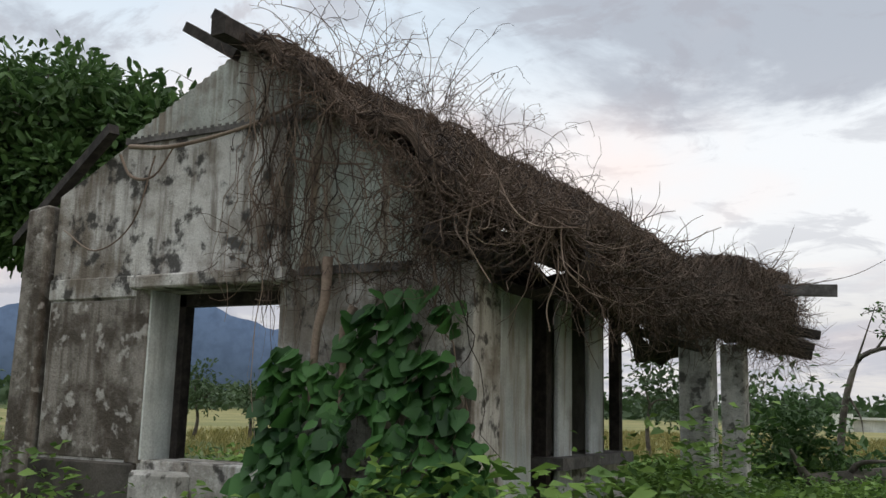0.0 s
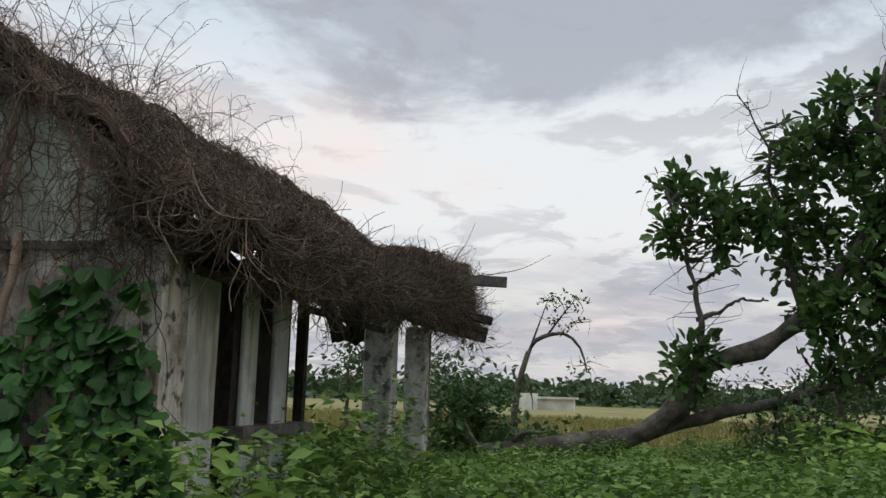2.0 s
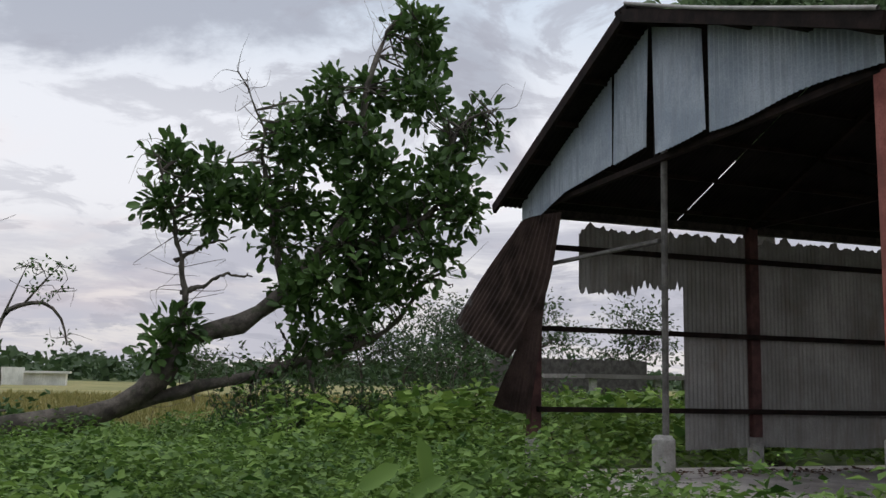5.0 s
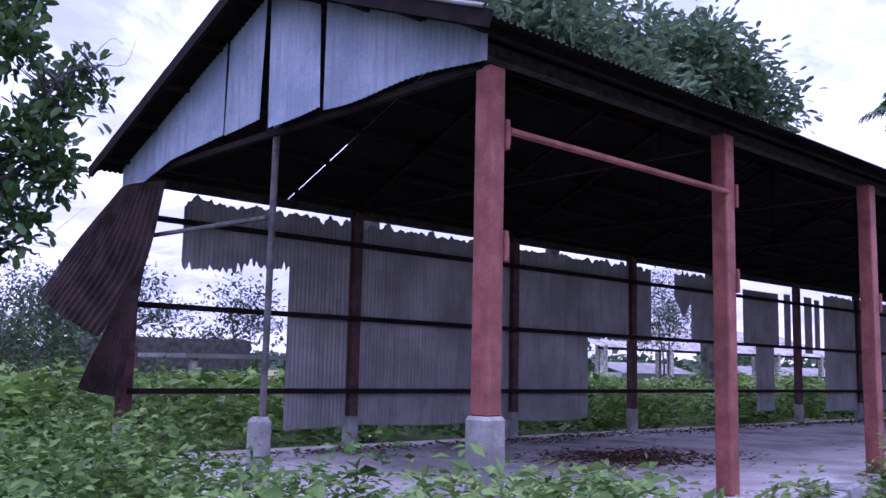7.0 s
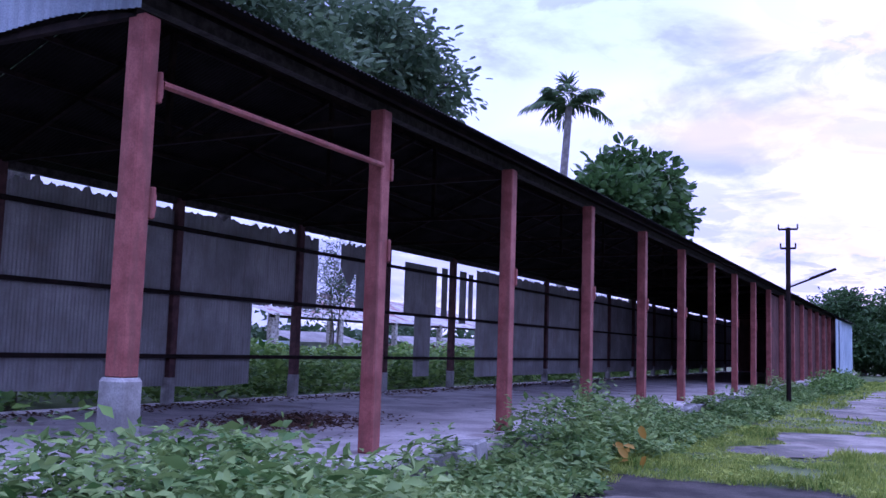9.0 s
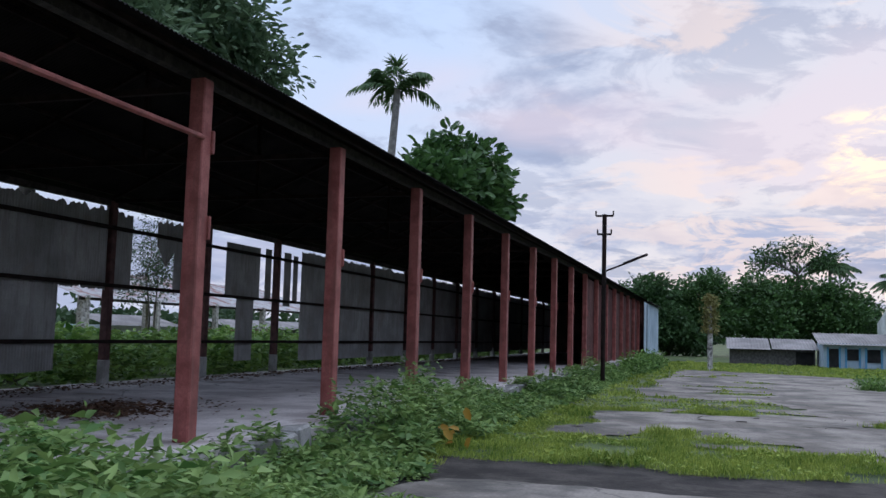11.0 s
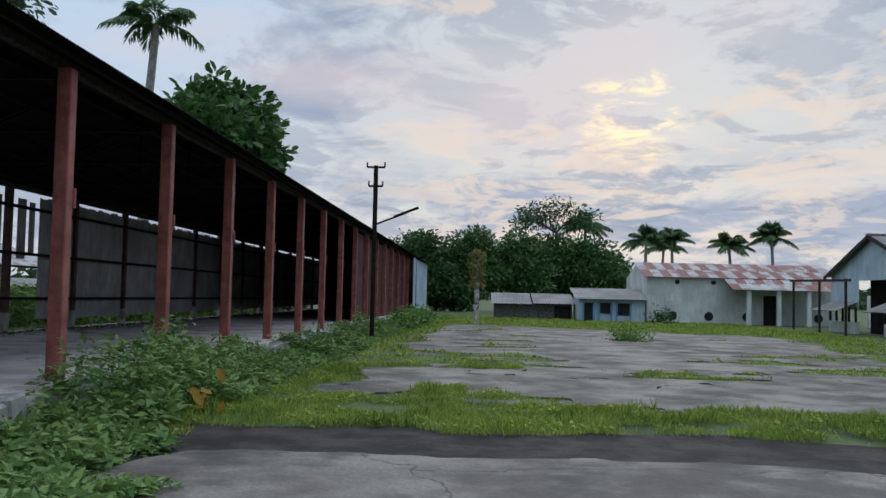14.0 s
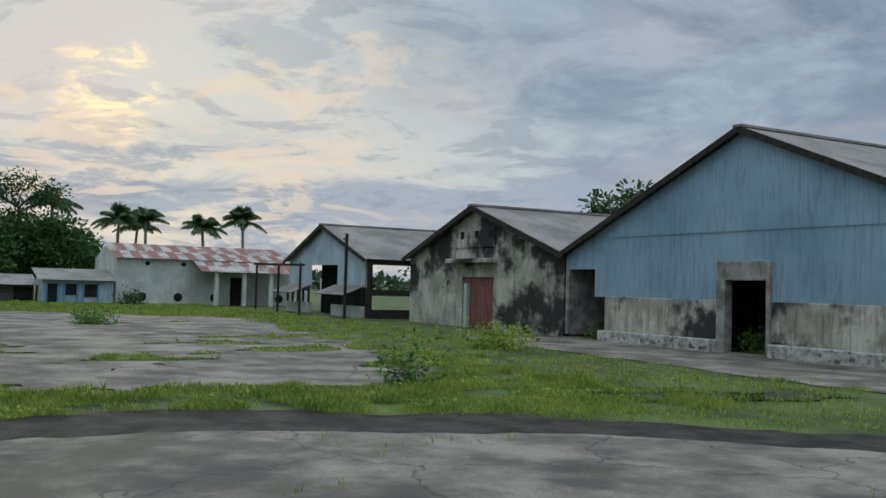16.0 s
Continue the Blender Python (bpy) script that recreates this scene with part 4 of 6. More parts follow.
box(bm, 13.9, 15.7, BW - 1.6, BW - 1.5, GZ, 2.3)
part("door", bm, M_INNER_SHADE, bw, "flat dark panel for the shade in the doorway")
bm = bmesh.new()
box(bm, 6.0, 13.6, BW + 0.05, BW + 0.5, GZ - 0.3, -0.08)
box(bm, 15.9, 21.4, BW + 0.05, BW + 0.5, GZ - 0.3, -0.08)
part("ledge", bm, M_POST, bw, "low pale concrete ledge", 0.03)
bm = bmesh.new()
box(bm, 21.35, 21.6, BW - 6, BW - 0.3, GZ, 2.7)
box(bm, 23.8, 24.0, BW - 6, BW, GZ, 2.4)
box(bm, 21.6, 23.8, BW - 6, BW - 5.8, GZ, 3.2)
part("annex_wall", bm, M_CONC, bw, "grey rendered annex wall inside the side bay")
bm = bmesh.new()
box(bm, 6.0, 6.2, BW - 34, BW - 0.3, GZ, 2.7)
part("flank_wall", bm, M_BLUEWALL, bw)

# mouldy store with a red door
B3 = -23.9
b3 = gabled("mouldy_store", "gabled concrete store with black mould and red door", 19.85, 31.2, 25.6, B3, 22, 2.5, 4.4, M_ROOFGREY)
bm = bmesh.new()
prism(bm, [(19.85, GZ), (24.3, GZ), (24.3, 1.75), (26.6, 1.75), (26.6, GZ), (31.2, GZ), (31.2, 2.5), (25.6, 4.4), (19.85, 2.5)], 1, B3 - 0.3, B3)
part("front_wall", bm, M_MOULD, b3, "cream rendered gable wall streaked with black mould")
bm = bmesh.new()
box(bm, 24.3, 26.6, B3 - 0.16, B3 - 0.1, GZ, 1.76)
red_door = part("door", bm, M_REDDOOR, b3, "dull red sliding door")
for k in range(9):
    bm = bmesh.new()
    box(bm, 24.3 + 0.255 * k, 24.33 + 0.255 * k, B3 - 0.1, B3 - 0.085, GZ, 1.76)
    part("door_batten", bm, M_REDDOOR, red_door)
bm = bmesh.new()
box(bm, 26.15, 26.4, B3 - 0.08, B3 + 0.06, GZ, 1.5)
part("door_post", bm, M_WHITE, b3)
bm = bmesh.new()
box(bm, 24.0, 27.3, B3, B3 + 0.45, 2.28, 2.46)
box(bm, 24.1, 27.2, B3, B3 + 0.1, 2.1, 2.28)
part("canopy", bm, M_MOULD, b3, "mossy concrete canopy over the door", 0.03)
bm = bmesh.new()
box(bm, 24.2, 27.1, B3, B3 + 0.06, 2.9, 3.6)
part("panel", bm, M_MOULD, b3, "", 0.01)
# thin near-black boxes give the vents their shade
for xv in (24.5, 25.5, 26.6):
    bm = bmesh.new()
    box(bm, xv - 0.14, xv + 0.14, B3 + 0.05, B3 + 0.075, 3.25, 3.55)
    part("vent", bm, M_INNER_SHADE, b3)
bm = bmesh.new()
box(bm, 19.85, 20.1, B3 - 22, B3 - 0.3, GZ, 2.5)
box(bm, 30.95, 31.2, B3 - 22, B3 - 0.3, GZ, 2.5)
part("flank_wall", bm, M_MOULD, b3)

# open pale blue shed with stalls
B2 = -24.5
b2 = gabled("open_blue_shed", "pale blue tin shed with open bays and stall awnings", 37.1, 48.6, 42.9, B2, 14, 2.6, 4.5, M_ROOFGREY)


def b2_top(u):
    return 2.6 + (u - 37.1) * 0.328 if u < 42.9 else 4.5 - (u - 42.9) * 0.333


u = 37.1
while u < 48.5:
    e = min(u + 0.95, 48.6)
    low = 2.38 if 40.7 < u < 44.5 else (1.2 if u < 40.8 else 0.9)
    piece("wall_sheet", corrugated(u, e, const(low), b2_top, lambda q, v, w: (q, B2 + w, v), M_PALEBLUE, "wall_sheet", pitch=0.18, amp=0.018), b2)
    u = e
for a, b in ((37.4, 41.4), (44.9, 48.4)):
    bm = bmesh.new()
    m = Matrix.Translation(((a + b) / 2, B2 + 0.55, 1.05)) @ Matrix.Rotation(radians(-22), 4, "X")
    box(bm, -(b - a) / 2, (b - a) / 2, -0.65, 0.65, -0.02, 0.02, m)
    part("awning", bm, M_ROOFGREY, b2, "grey tin stall awning")
    bm = bmesh.new()
    box(bm, a, b, B2 - 0.1, B2 + 0.15, GZ, 0.25)
    part("stall_counter", bm, M_WHITE, b2)
    for q in range(5):
        bm = bmesh.new()
        x = a + (b - a) * q / 4
        bar(bm, (x, B2 + 0.1, 0.25), (x, B2 + 0.1, 1.0), 0.1)
        part("stall_post", bm, M_WOOD, b2)
for y in (B2 - 0.1, B2 - 4.6, B2 - 9.2, B2 - 13.8):
    bm = bmesh.new()
    bar(bm, (37.15, y, GZ), (37.15, y, 2.6), 0.22)
    part("side_post", bm, M_WOOD, b2)
for z, w in ((0.95, 0.3), (2.5, 0.2)):
    bm = bmesh.new()
    bar(bm, (37.15, B2, z), (37.15, B2 - 14, z), 0.1, w)
    part("side_rail", bm, M_WOOD, b2)
bm = bmesh.new()
box(bm, 37.1, 37.2, B2 - 14, B2, GZ, 0.1)
part("side_board", bm, M_WOOD, b2)
# added dark sheet, in place of the shade inside the open bays
bm = bmesh.new()
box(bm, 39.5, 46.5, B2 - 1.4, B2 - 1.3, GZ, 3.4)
part("inner_screen", bm, M_INNER_SHADE, b2)
bm = bmesh.new()
bar(bm, (36.3, -23.0, GZ), (36.3, -23.0, 3.8), 0.16, sides=8)
bar(bm, (36.3, -23.0, 3.55), (36.7, -23.0, 3.55), 0.06)
solid("yard_pole", bm, M_WOOD, "dark wooden pole beside the open shed", "pole")
bm = bmesh.new()
bar(bm, (41.0, -22.6, 2.3), (49.5, -22.6, 2.42), 0.12)
for x in (41.5, 45.0, 49.0):
    bar(bm, (x, -22.6, GZ), (x, -22.6, 2.4), 0.1)
solid("timber_frame", bm, M_WOOD, "dark bare timber frame before the shed", "frame")

# white hall with rust-striped roof
WX = 59.0
hall = thing("white_hall", "long white hall under a rust-striped tin roof", "building")
bm = bmesh.new()
box(bm, WX, WX + 0.3, -28.4, -16.2, GZ, 2.75)
box(bm, WX + 0.3, WX + 9, -16.5, -16.2, GZ, 2.75)
prism(bm, [(WX, 2.75), (WX + 9, 2.75), (WX + 4.5, 3.75)], 1, -16.5, -16.2)
part("wall", bm, M_WHITE, hall, "stained white rendered wall")


def striped(u0, u1, a, b, name, parent):
    k, u = 0, u0
    while u < u1 - 0.05:
        e = min(u + 0.62, u1)
        halves = (M_STRIPE, M_RUSTSTRIP) if k % 2 else (M_RUSTSTRIP, M_STRIPE)
        for h in (0, 1):
            piece(name, corrugated(u, e, const(h * 0.5), const(h * 0.5 + 0.5), lambda q, v, w: (a[0] + (b[0] - a[0]) * v, -q, a[1] + (b[1] - a[1]) * v + w), M_STRIPE if random.random() < 0.25 else halves[h], name, pitch=0.2, amp=0.02), parent)
        u, k = e, k + 1


striped(16.0, 29.2, (WX - 0.35, 2.72), (WX + 4.5, 3.85), "roof_sheet", hall)
striped(21.2, 28.2, (WX - 2.6, 1.95), (WX - 0.1, 2.75), "porch_sheet", hall)
for y in (-22.3, -24.2, -26.1, -27.8):
    bm = bmesh.new()
    box(bm, WX - 2.4, WX - 2.15, y - 0.14, y + 0.14, GZ, 2.0)
    part("porch_column", bm, M_WHITE, hall, "", 0.02)
# near-black panel on the wall takes the place of the doorway's shade
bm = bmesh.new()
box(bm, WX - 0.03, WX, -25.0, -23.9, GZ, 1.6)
part("door", bm, M_INNER_SHADE, hall, "flat dark panel for the shade in the doorway")
# dark discs on the wall, coloured as the shade inside holes
hole_bm = bmesh.new()
bmesh.ops.create_circle(hole_bm, cap_ends=True, radius=0.3, segments=14, matrix=Matrix.Rotation(radians(90), 4, "Y"))
hole_mesh = to_mesh("wall_hole", hole_bm, M_INNER_SHADE)
for y in (-17.9, -20.3, -22.8, -27.5):
    piece("wall_hole", hole_mesh, hall, Matrix.Translation((WX - 0.02, y, 0.15)))
for y in (-18.2, -20.6):
    piece("wall_hole", hole_mesh, hall, Matrix.Translation((WX - 0.02, y, 2.4)) @ Matrix.Diagonal((1, 0.6, 0.5, 1)))
for y in (-28.3, -29.8):
    bm = bmesh.new()
    box(bm, WX - 3.0, WX - 2.6, y - 0.2, y + 0.2, GZ, 1.7)
    solid("gate_pillar", bm, M_WHITE, "white rendered gate pillar beside the hall", "pillar", "gate pillars", bevel=0.03)

# low houses
M_SKYBLUE = material("sky_blue_paint", (0.12, 0.30, 0.48), (0.18, 0.38, 0.56), 3.0)
blue = thing("blue_house", "small pale blue house with a grey tin roof", "house")
bm = bmesh.new()
box(bm, WX - 1.0, WX + 3, -15.9, -11.6, GZ, 1.25)
part("wall", bm, M_PALEBLUE, blue)
piece("roof", corrugated(11.3, 16.1, const(0), const(1), lambda q, v, w: (WX - 1.5 + 4.7 * v, -q, 1.15 + 0.75 * v + w), M_ROOFGREY, "roof", pitch=0.2, amp=0.02), blue)
# dark panels on the wall, shade of the openings put into the colour
for y, w, z0, z1 in ((-12.2, 0.35, GZ, 0.9), (-13.3, 0.4, 0.2, 0.9), (-14.5, 0.45, 0.1, 0.9)):
    bm = bmesh.new()
    box(bm, WX - 1.06, WX - 1.02, y - w, y + w, z0, z1)
    part("window" if z0 > 0 else "door", bm, M_INNER_SHADE, blue)
    for s in (-1, 1):
        bm = bmesh.new()
        box(bm, WX - 1.1, WX - 1.05, y + s * w - 0.06, y + s * w + 0.06, GZ, 1.0)
        part("frame_post", bm, M_SKYBLUE, blue)
low = thing("low_cottages", "row of low grey cottages with tin roofs", "house")
bm = bmesh.new()
box(bm, WX + 2, WX + 5, -11.4, -6.0, GZ, 0.75)
part("wall", bm, M_WOODGREY, low)
piece("roof", corrugated(5.8, 8.6, const(0), const(1), lambda q, v, w: (WX + 1.5 + 4 * v, -q, 0.7 + 0.75 * v + w), M_ROOFGREY, "roof", pitch=0.2, amp=0.02), low)
piece("roof", corrugated(8.7, 11.6, const(0), const(1), lambda q, v, w: (WX + 1.5 + 4 * v, -q, 0.75 + 0.7 * v + w), M_ROOFGREY, "roof", pitch=0.2, amp=0.02), low)
# dark panel coloured as the shade of a doorway
bm = bmesh.new()
box(bm, WX + 1.9, WX + 2.0, -11.3, -10.2, GZ, 0.6)
part("door", bm, M_INNER_SHADE, low)

# lamp pole by the shed, and the overgrown pole
lamp = thing("lamp_pole", "dark steel lamp pole with insulators and slanted arm", "lamp post")
LX, LY = 25.2, -1.8
bm = bmesh.new()
bar(bm, (LX, LY, GZ), (LX, LY, 5.2), 0.15, sides=8)
part("pole", bm, M_DARKSTEEL, lamp)
for z, w in ((4.55, 0.22), (5.15, 0.28)):
    bm = bmesh.new()
    bar(bm, (LX, LY - w, z), (LX, LY + w, z), 0.06)
    part("cross_arm", bm, M_DARKSTEEL, lamp)
    for s in (-1, 1):
        bm = bmesh.new()
        bar(bm, (LX, LY + s * w, z), (LX, LY + s * w, z + 0.16), 0.05, sides=6)
        part("insulator", bm, M_DARKSTEEL, lamp)
bm = bmesh.new()
bar(bm, (LX, LY - 0.05, 3.35), (LX + 0.2, LY - 1.0, 3.75), 0.06, sides=6)
part("lamp_arm", bm, M_DARKSTEEL, lamp)
bm = bmesh.new()
bar(bm, (LX + 0.12, LY - 0.6, 3.6), (LX + 0.28, LY - 1.35, 3.92), 0.14, 0.08)
part("lamp_head", bm, M_DARKSTEEL, lamp, "", 0.01)

# two stores side by side, each scaled about the camera to keep its view
CAMERA_POINT = Vector((-5.0, -5.2, 1.28))
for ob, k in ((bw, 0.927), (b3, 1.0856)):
    ob.matrix_basis = Matrix.Translation(CAMERA_POINT) @ Matrix.Scale(k, 4) @ Matrix.Translation(-CAMERA_POINT)

# ---- structures behind the shed ----
rear = thing("rear_shed", "open-sided shed with a rust-patched tin roof on grey posts", "shed")
piece("roof", corrugated(35.5, 66, const(0), const(1), lambda q, v, w: (q, 26 + 6 * v, 2.55 + 1.9 * v + w), M_STRIPE, "roof", pitch=0.2, amp=0.02), rear)
for x in (36, 42.4, 49, 55.5, 62, 65.8):
    for y in (26.2, 31.5):
        bm = bmesh.new()
        bar(bm, (x, y, GZ), (x, y, 2.6 + (y - 26) * 0.3), 0.3)
        part("post", bm, M_POST, rear)
bm = bmesh.new()
bar(bm, (35.5, 26.2, 2.5), (66, 26.2, 2.5), 0.12, 0.2)
part("eave_beam", bm, M_WOOD, rear)
for x0, x1, mat, lab in ((51, 60, M_PALEBLUE, "low pale building with a tin roof behind the shed"), (68, 78, M_RUSTSTRIP, "low rusty outbuilding behind the shed"), (79, 90, M_WOODGREY, "low grey outbuilding behind the shed")):
    ob = thing("outbuilding", lab, "building")
    bm = bmesh.new()
    box(bm, x0, x1, 36, 40, GZ, 1.1)
    part("wall", bm, mat, ob)
    piece("roof", corrugated(x0 - 0.4, x1 + 0.4, const(0), const(1), lambda q, v, w: (q, 35.5 + 3 * v, 1.1 + 0.8 * v + w), M_ROOFGREY, "roof", pitch=0.2, amp=0.02), ob)
stall = thing("lean_to", "small lean-to with a flat dark roof on posts", "shed")
bm = bmesh.new()
box(bm, 4.5, 7.6, 13.6, 16.0, 1.36, 1.46)
part("roof", bm, M_ROOFGREY, stall)
for x in (4.8, 6.5, 7.3):
    bm = bmesh.new()
    bar(bm, (x, 13.8, GZ), (x, 13.8, 1.38), 0.14)
    part("post", bm, M_POST, stall)
bm = bmesh.new()
box(bm, 4.0, 8.8, 18, 18.2, GZ, 1.9)
part("rear_wall", bm, M_WOODGREY, stall)
far_house = thing("distant_building", "long low white building far across the field", "building")
bm = bmesh.new()
box(bm, -17.8, -11.2, 108, 112, -0.5, 1.0)
box(bm, -17.8, -15.5, 107, 108, -0.5, 1.6)
part("wall", bm, M_WHITE, far_house)
bm = bmesh.new()
box(bm, -18.2, -10.8, 107.5, 112.5, 1.0, 1.25)
part("roof", bm, M_WHITE, far_house)

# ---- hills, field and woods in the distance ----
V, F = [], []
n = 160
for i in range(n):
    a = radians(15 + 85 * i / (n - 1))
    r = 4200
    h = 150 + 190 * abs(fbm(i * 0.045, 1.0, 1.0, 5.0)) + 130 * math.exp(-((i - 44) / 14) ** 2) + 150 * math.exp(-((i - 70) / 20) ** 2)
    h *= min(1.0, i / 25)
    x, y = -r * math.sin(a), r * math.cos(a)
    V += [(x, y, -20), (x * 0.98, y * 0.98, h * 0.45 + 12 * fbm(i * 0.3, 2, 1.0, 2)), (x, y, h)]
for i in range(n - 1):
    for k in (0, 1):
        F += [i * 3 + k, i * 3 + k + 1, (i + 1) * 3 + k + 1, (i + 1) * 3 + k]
tagged(new("backdrop_hills", soup("backdrop_hills", V, 4, F, M_HILL)), "distant hills in haze blue", "hills", kind="structure")


def scatter_leaves(name, P, size, width, mat, label, category="plants", up=0.3, kind="stuff"):
    n = len(P)
    D = RNG.normal(size=(n, 3))
    D[:, 2] = np.abs(D[:, 2]) * 0.5 + up
    N = RNG.normal(size=(n, 3)) * 0.6 + [0, 0, 1]
    L = size * RNG.uniform(0.6, 1.3, n)
    return tagged(new(name, leaf_mesh(name, P, D, N, L, L * width, mat)), label, category, kind=kind)


# far belt of woods all round
P = []
for k in range(1700):
    a, r = RNG.uniform(0, 2 * np.pi), RNG.uniform(170, 330)
    if -1.45 < math.atan2(math.sin(a), math.cos(a)) < 0.18 and r < 230:
        continue
    h = RNG.uniform(2.5, 5.5) * (1.6 if RNG.rand() < 0.10 else 1.0)
    m = 45
    z = RNG.uniform(0, 1, m)
    wide = 1.1 - 0.75 * z
    P.append(np.stack([r * math.cos(a) + RNG.normal(size=m) * h * wide, r * math.sin(a) + RNG.normal(size=m) * h * wide, z * h - 0.6], 1))
scatter_leaves("far_woods", np.concatenate(P), 1.9, 0.9, L_FAR, "distant belt of trees along the horizon", "trees")
V = [(-90, 24, GZ + 0.02), (60, 24, GZ + 0.02), (120, 165, GZ + 0.02), (-160, 165, GZ + 0.02)]
M_FIELD = material("dry_pasture", (0.14, 0.15, 0.045), (0.27, 0.235, 0.09), 0.12, bump=0.6, grain=6)
tagged(new("field", soup("field", V, 4, [0, 1, 2, 3], M_FIELD)), "dry yellow-green pasture", "field", kind="structure")


# ---- trees ----
def limb(a, b, sag=0.12, n=7):
    a, b = np.asarray(a, float), np.asarray(b, float)
    mid = (a + b) / 2 + RNG.normal(size=3) * np.linalg.norm(b - a) * sag
    return spline([a, mid, b], n)


def crown_points(centres, per, spread):
    P = [np.asarray(c)[None] + np.clip(RNG.normal(size=(per, 3)), -1.7, 1.7) * spread * np.array([1, 1, 0.75]) for c in centres]
    return np.concatenate(P)


def tree(name, label, base, trunk_top, blobs, clumps, per, leaf, width, mat, r0=0.25, spread=0.45, bark=None, category="tree", limbs=0.5):
    """blobs: (centre, radius) ellipsoids, each filled with clumps of leaves on limbs."""
    bark = bark or M_BARK
    t = thing(name, label, category)
    base, trunk_top = np.array(base, float), np.array(trunk_top, float)
    trunk = limb(base, trunk_top, 0.04, 10)
    paths, radii, centres = [trunk], [np.linspace(r0, r0 * 0.55, 10)], []
    for c, r in blobs:
        c = np.array(c, float)
        main = limb(trunk_top, c, 0.12, 8)
        paths.append(main)
        radii.append(np.linspace(r0 * 0.5, r0 * 0.16, 8))
        for k in range(clumps):
            d = RNG.normal(size=3)
            d /= np.linalg.norm(d)
            q = c + d * np.array([r, r, r * 0.75]) * RNG.uniform(0.45, 1.0) ** 0.6 * (0.8 + 0.35 * noise.noise(Vector(d * 2 + c)))
            centres.append(q)
            if RNG.rand() < limbs:
                paths.append(limb(main[RNG.randint(3, 8)], q, 0.12, 6))
                radii.append(np.linspace(r0 * 0.14, r0 * 0.03, 6))
    piece("trunk", tube_mesh("trunk", paths, radii, bark, 6), t)
    P = crown_points(centres, per, spread)
    n = len(P)
    C = np.repeat(np.array(centres), per, 0)
    D = (P - C) + RNG.normal(size=(n, 3)) * spread * 0.6 + [0, 0, -0.1 * spread]
    N = RNG.normal(size=(n, 3)) * 0.7 + [0, 0, 1]
    L = leaf * RNG.uniform(0.65, 1.25, n)
    piece("crown", leaf_mesh("crown", P, D, N, L, L * width, mat, rounded=True), t)
    return t


tree("mango_tree", "dense dark green mango tree behind the cottage", (-22.5, 7.5, GZ), (-22, 7.5, 3.2), [((-21.5, 6.5, 6.3), 2.3), ((-20.0, 7.2, 6.0), 1.7), ((-22.6, 5.6, 5.2), 2.1), ((-24, 8, 6.3), 2.6), ((-20.6, 6.3, 4.8), 1.7)], 120, 75, 0.24, 0.42, L_DARK, 0.4, 0.3)
for base, blobs in (((7, 10.5, GZ), [((5.9, 10.5, 7.8), 1.7), ((7.5, 10.8, 8.6), 2.8), ((10.5, 11.5, 9.0), 2.6)]),
                    ((15, 12, GZ), [((13, 11.5, 10.0), 3.0), ((16.5, 12, 10.8), 3.1), ((14.5, 10.2, 8.6), 2.2)]),
                    ((22, 11, GZ), [((20, 11, 10.8), 2.7), ((22.3, 10.6, 10.4), 2.3)])):
    tree("shade_tree", "tall broad-leaved shade tree behind the shed roof", base, (base[0], base[1], 5.5), blobs, 75, 60, 0.34, 0.45, L_SHADE, 0.35, 0.5)
tree("round_tree", "rounded green tree rising behind the shed", (49, 10, GZ), (49, 10, 6.0), [((48.5, 10, 11.0), 3.3), ((45.2, 9.4, 9.6), 2.5), ((51.8, 10.2, 10.0), 3.1), ((47.5, 8.8, 8.3), 2.2), ((57, 9.8, 7.2), 1.5), ((42.4, 9.6, 8.9), 2.1)], 62, 42, 0.62, 0.55, L_GLOSSY, 0.35, 0.42)


def palm(label, base, top, fronds, length, droop, trunk_r=0.14, leaflet=0.55, group="", wide=0.085):
    t = thing("palm", label, "palm tree", group)
    base, top = np.array(base, float), np.array(top, float)
    path = limb(base, top, 0.02, 12)
    piece("trunk", tube_mesh("trunk", [path], [np.linspace(trunk_r * 1.3, trunk_r * 0.8, 12)], M_PALMBARK, 8), t)
    for k in range(fronds):
        a = 2 * np.pi * (k + RNG.uniform(-0.3, 0.3)) / fronds * 2.4
        e = radians(RNG.uniform(5, 85))
        d = np.array([math.cos(a) * math.cos(e), math.sin(a) * math.cos(e), math.sin(e)])
        s = np.linspace(0, 1, 12)[:, None]
        rach = top + d * s * length + np.array([0, 0, -droop]) * length * s ** 2.2
        P, D, L = [], [], []
        for i in range(2, 60, 1 if wide < 0.1 else 2):
            f = i / 60 * 11
            j, g = int(f), f - int(f)
            p = rach[j] * (1 - g) + rach[min(j + 1, 11)] * g
            tan = rach[min(j + 1, 11)] - rach[j]
            tan = tan / np.linalg.norm(tan)
            side = np.cross(tan, [0, 0, 1.0])
            for sg in (-1, 1):
                P.append(p)
                D.append(side * sg * 0.8 + tan * 0.8 + [0, 0, -0.6] + RNG.normal(size=3) * 0.12)
                L.append(leaflet * (0.45 + 0.7 * math.sin(math.pi * min(1, i / 60 * 0.85 + 0.12))))
        L = np.array(L)
        N = np.tile([0, 0, 1.0], (len(P), 1)) + RNG.normal(size=(len(P), 3)) * 0.2
        fr = piece("frond", leaf_mesh("frond", np.array(P), np.array(D), N, L, L * wide + 0.01, L_PALM), t)
    return t


palm("slender areca palm behind the shed roof", (33.6, 8.45, GZ), (33.4, 8.45, 12.0), 13, 2.5, 0.55, 0.2, 0.7, wide=0.13)
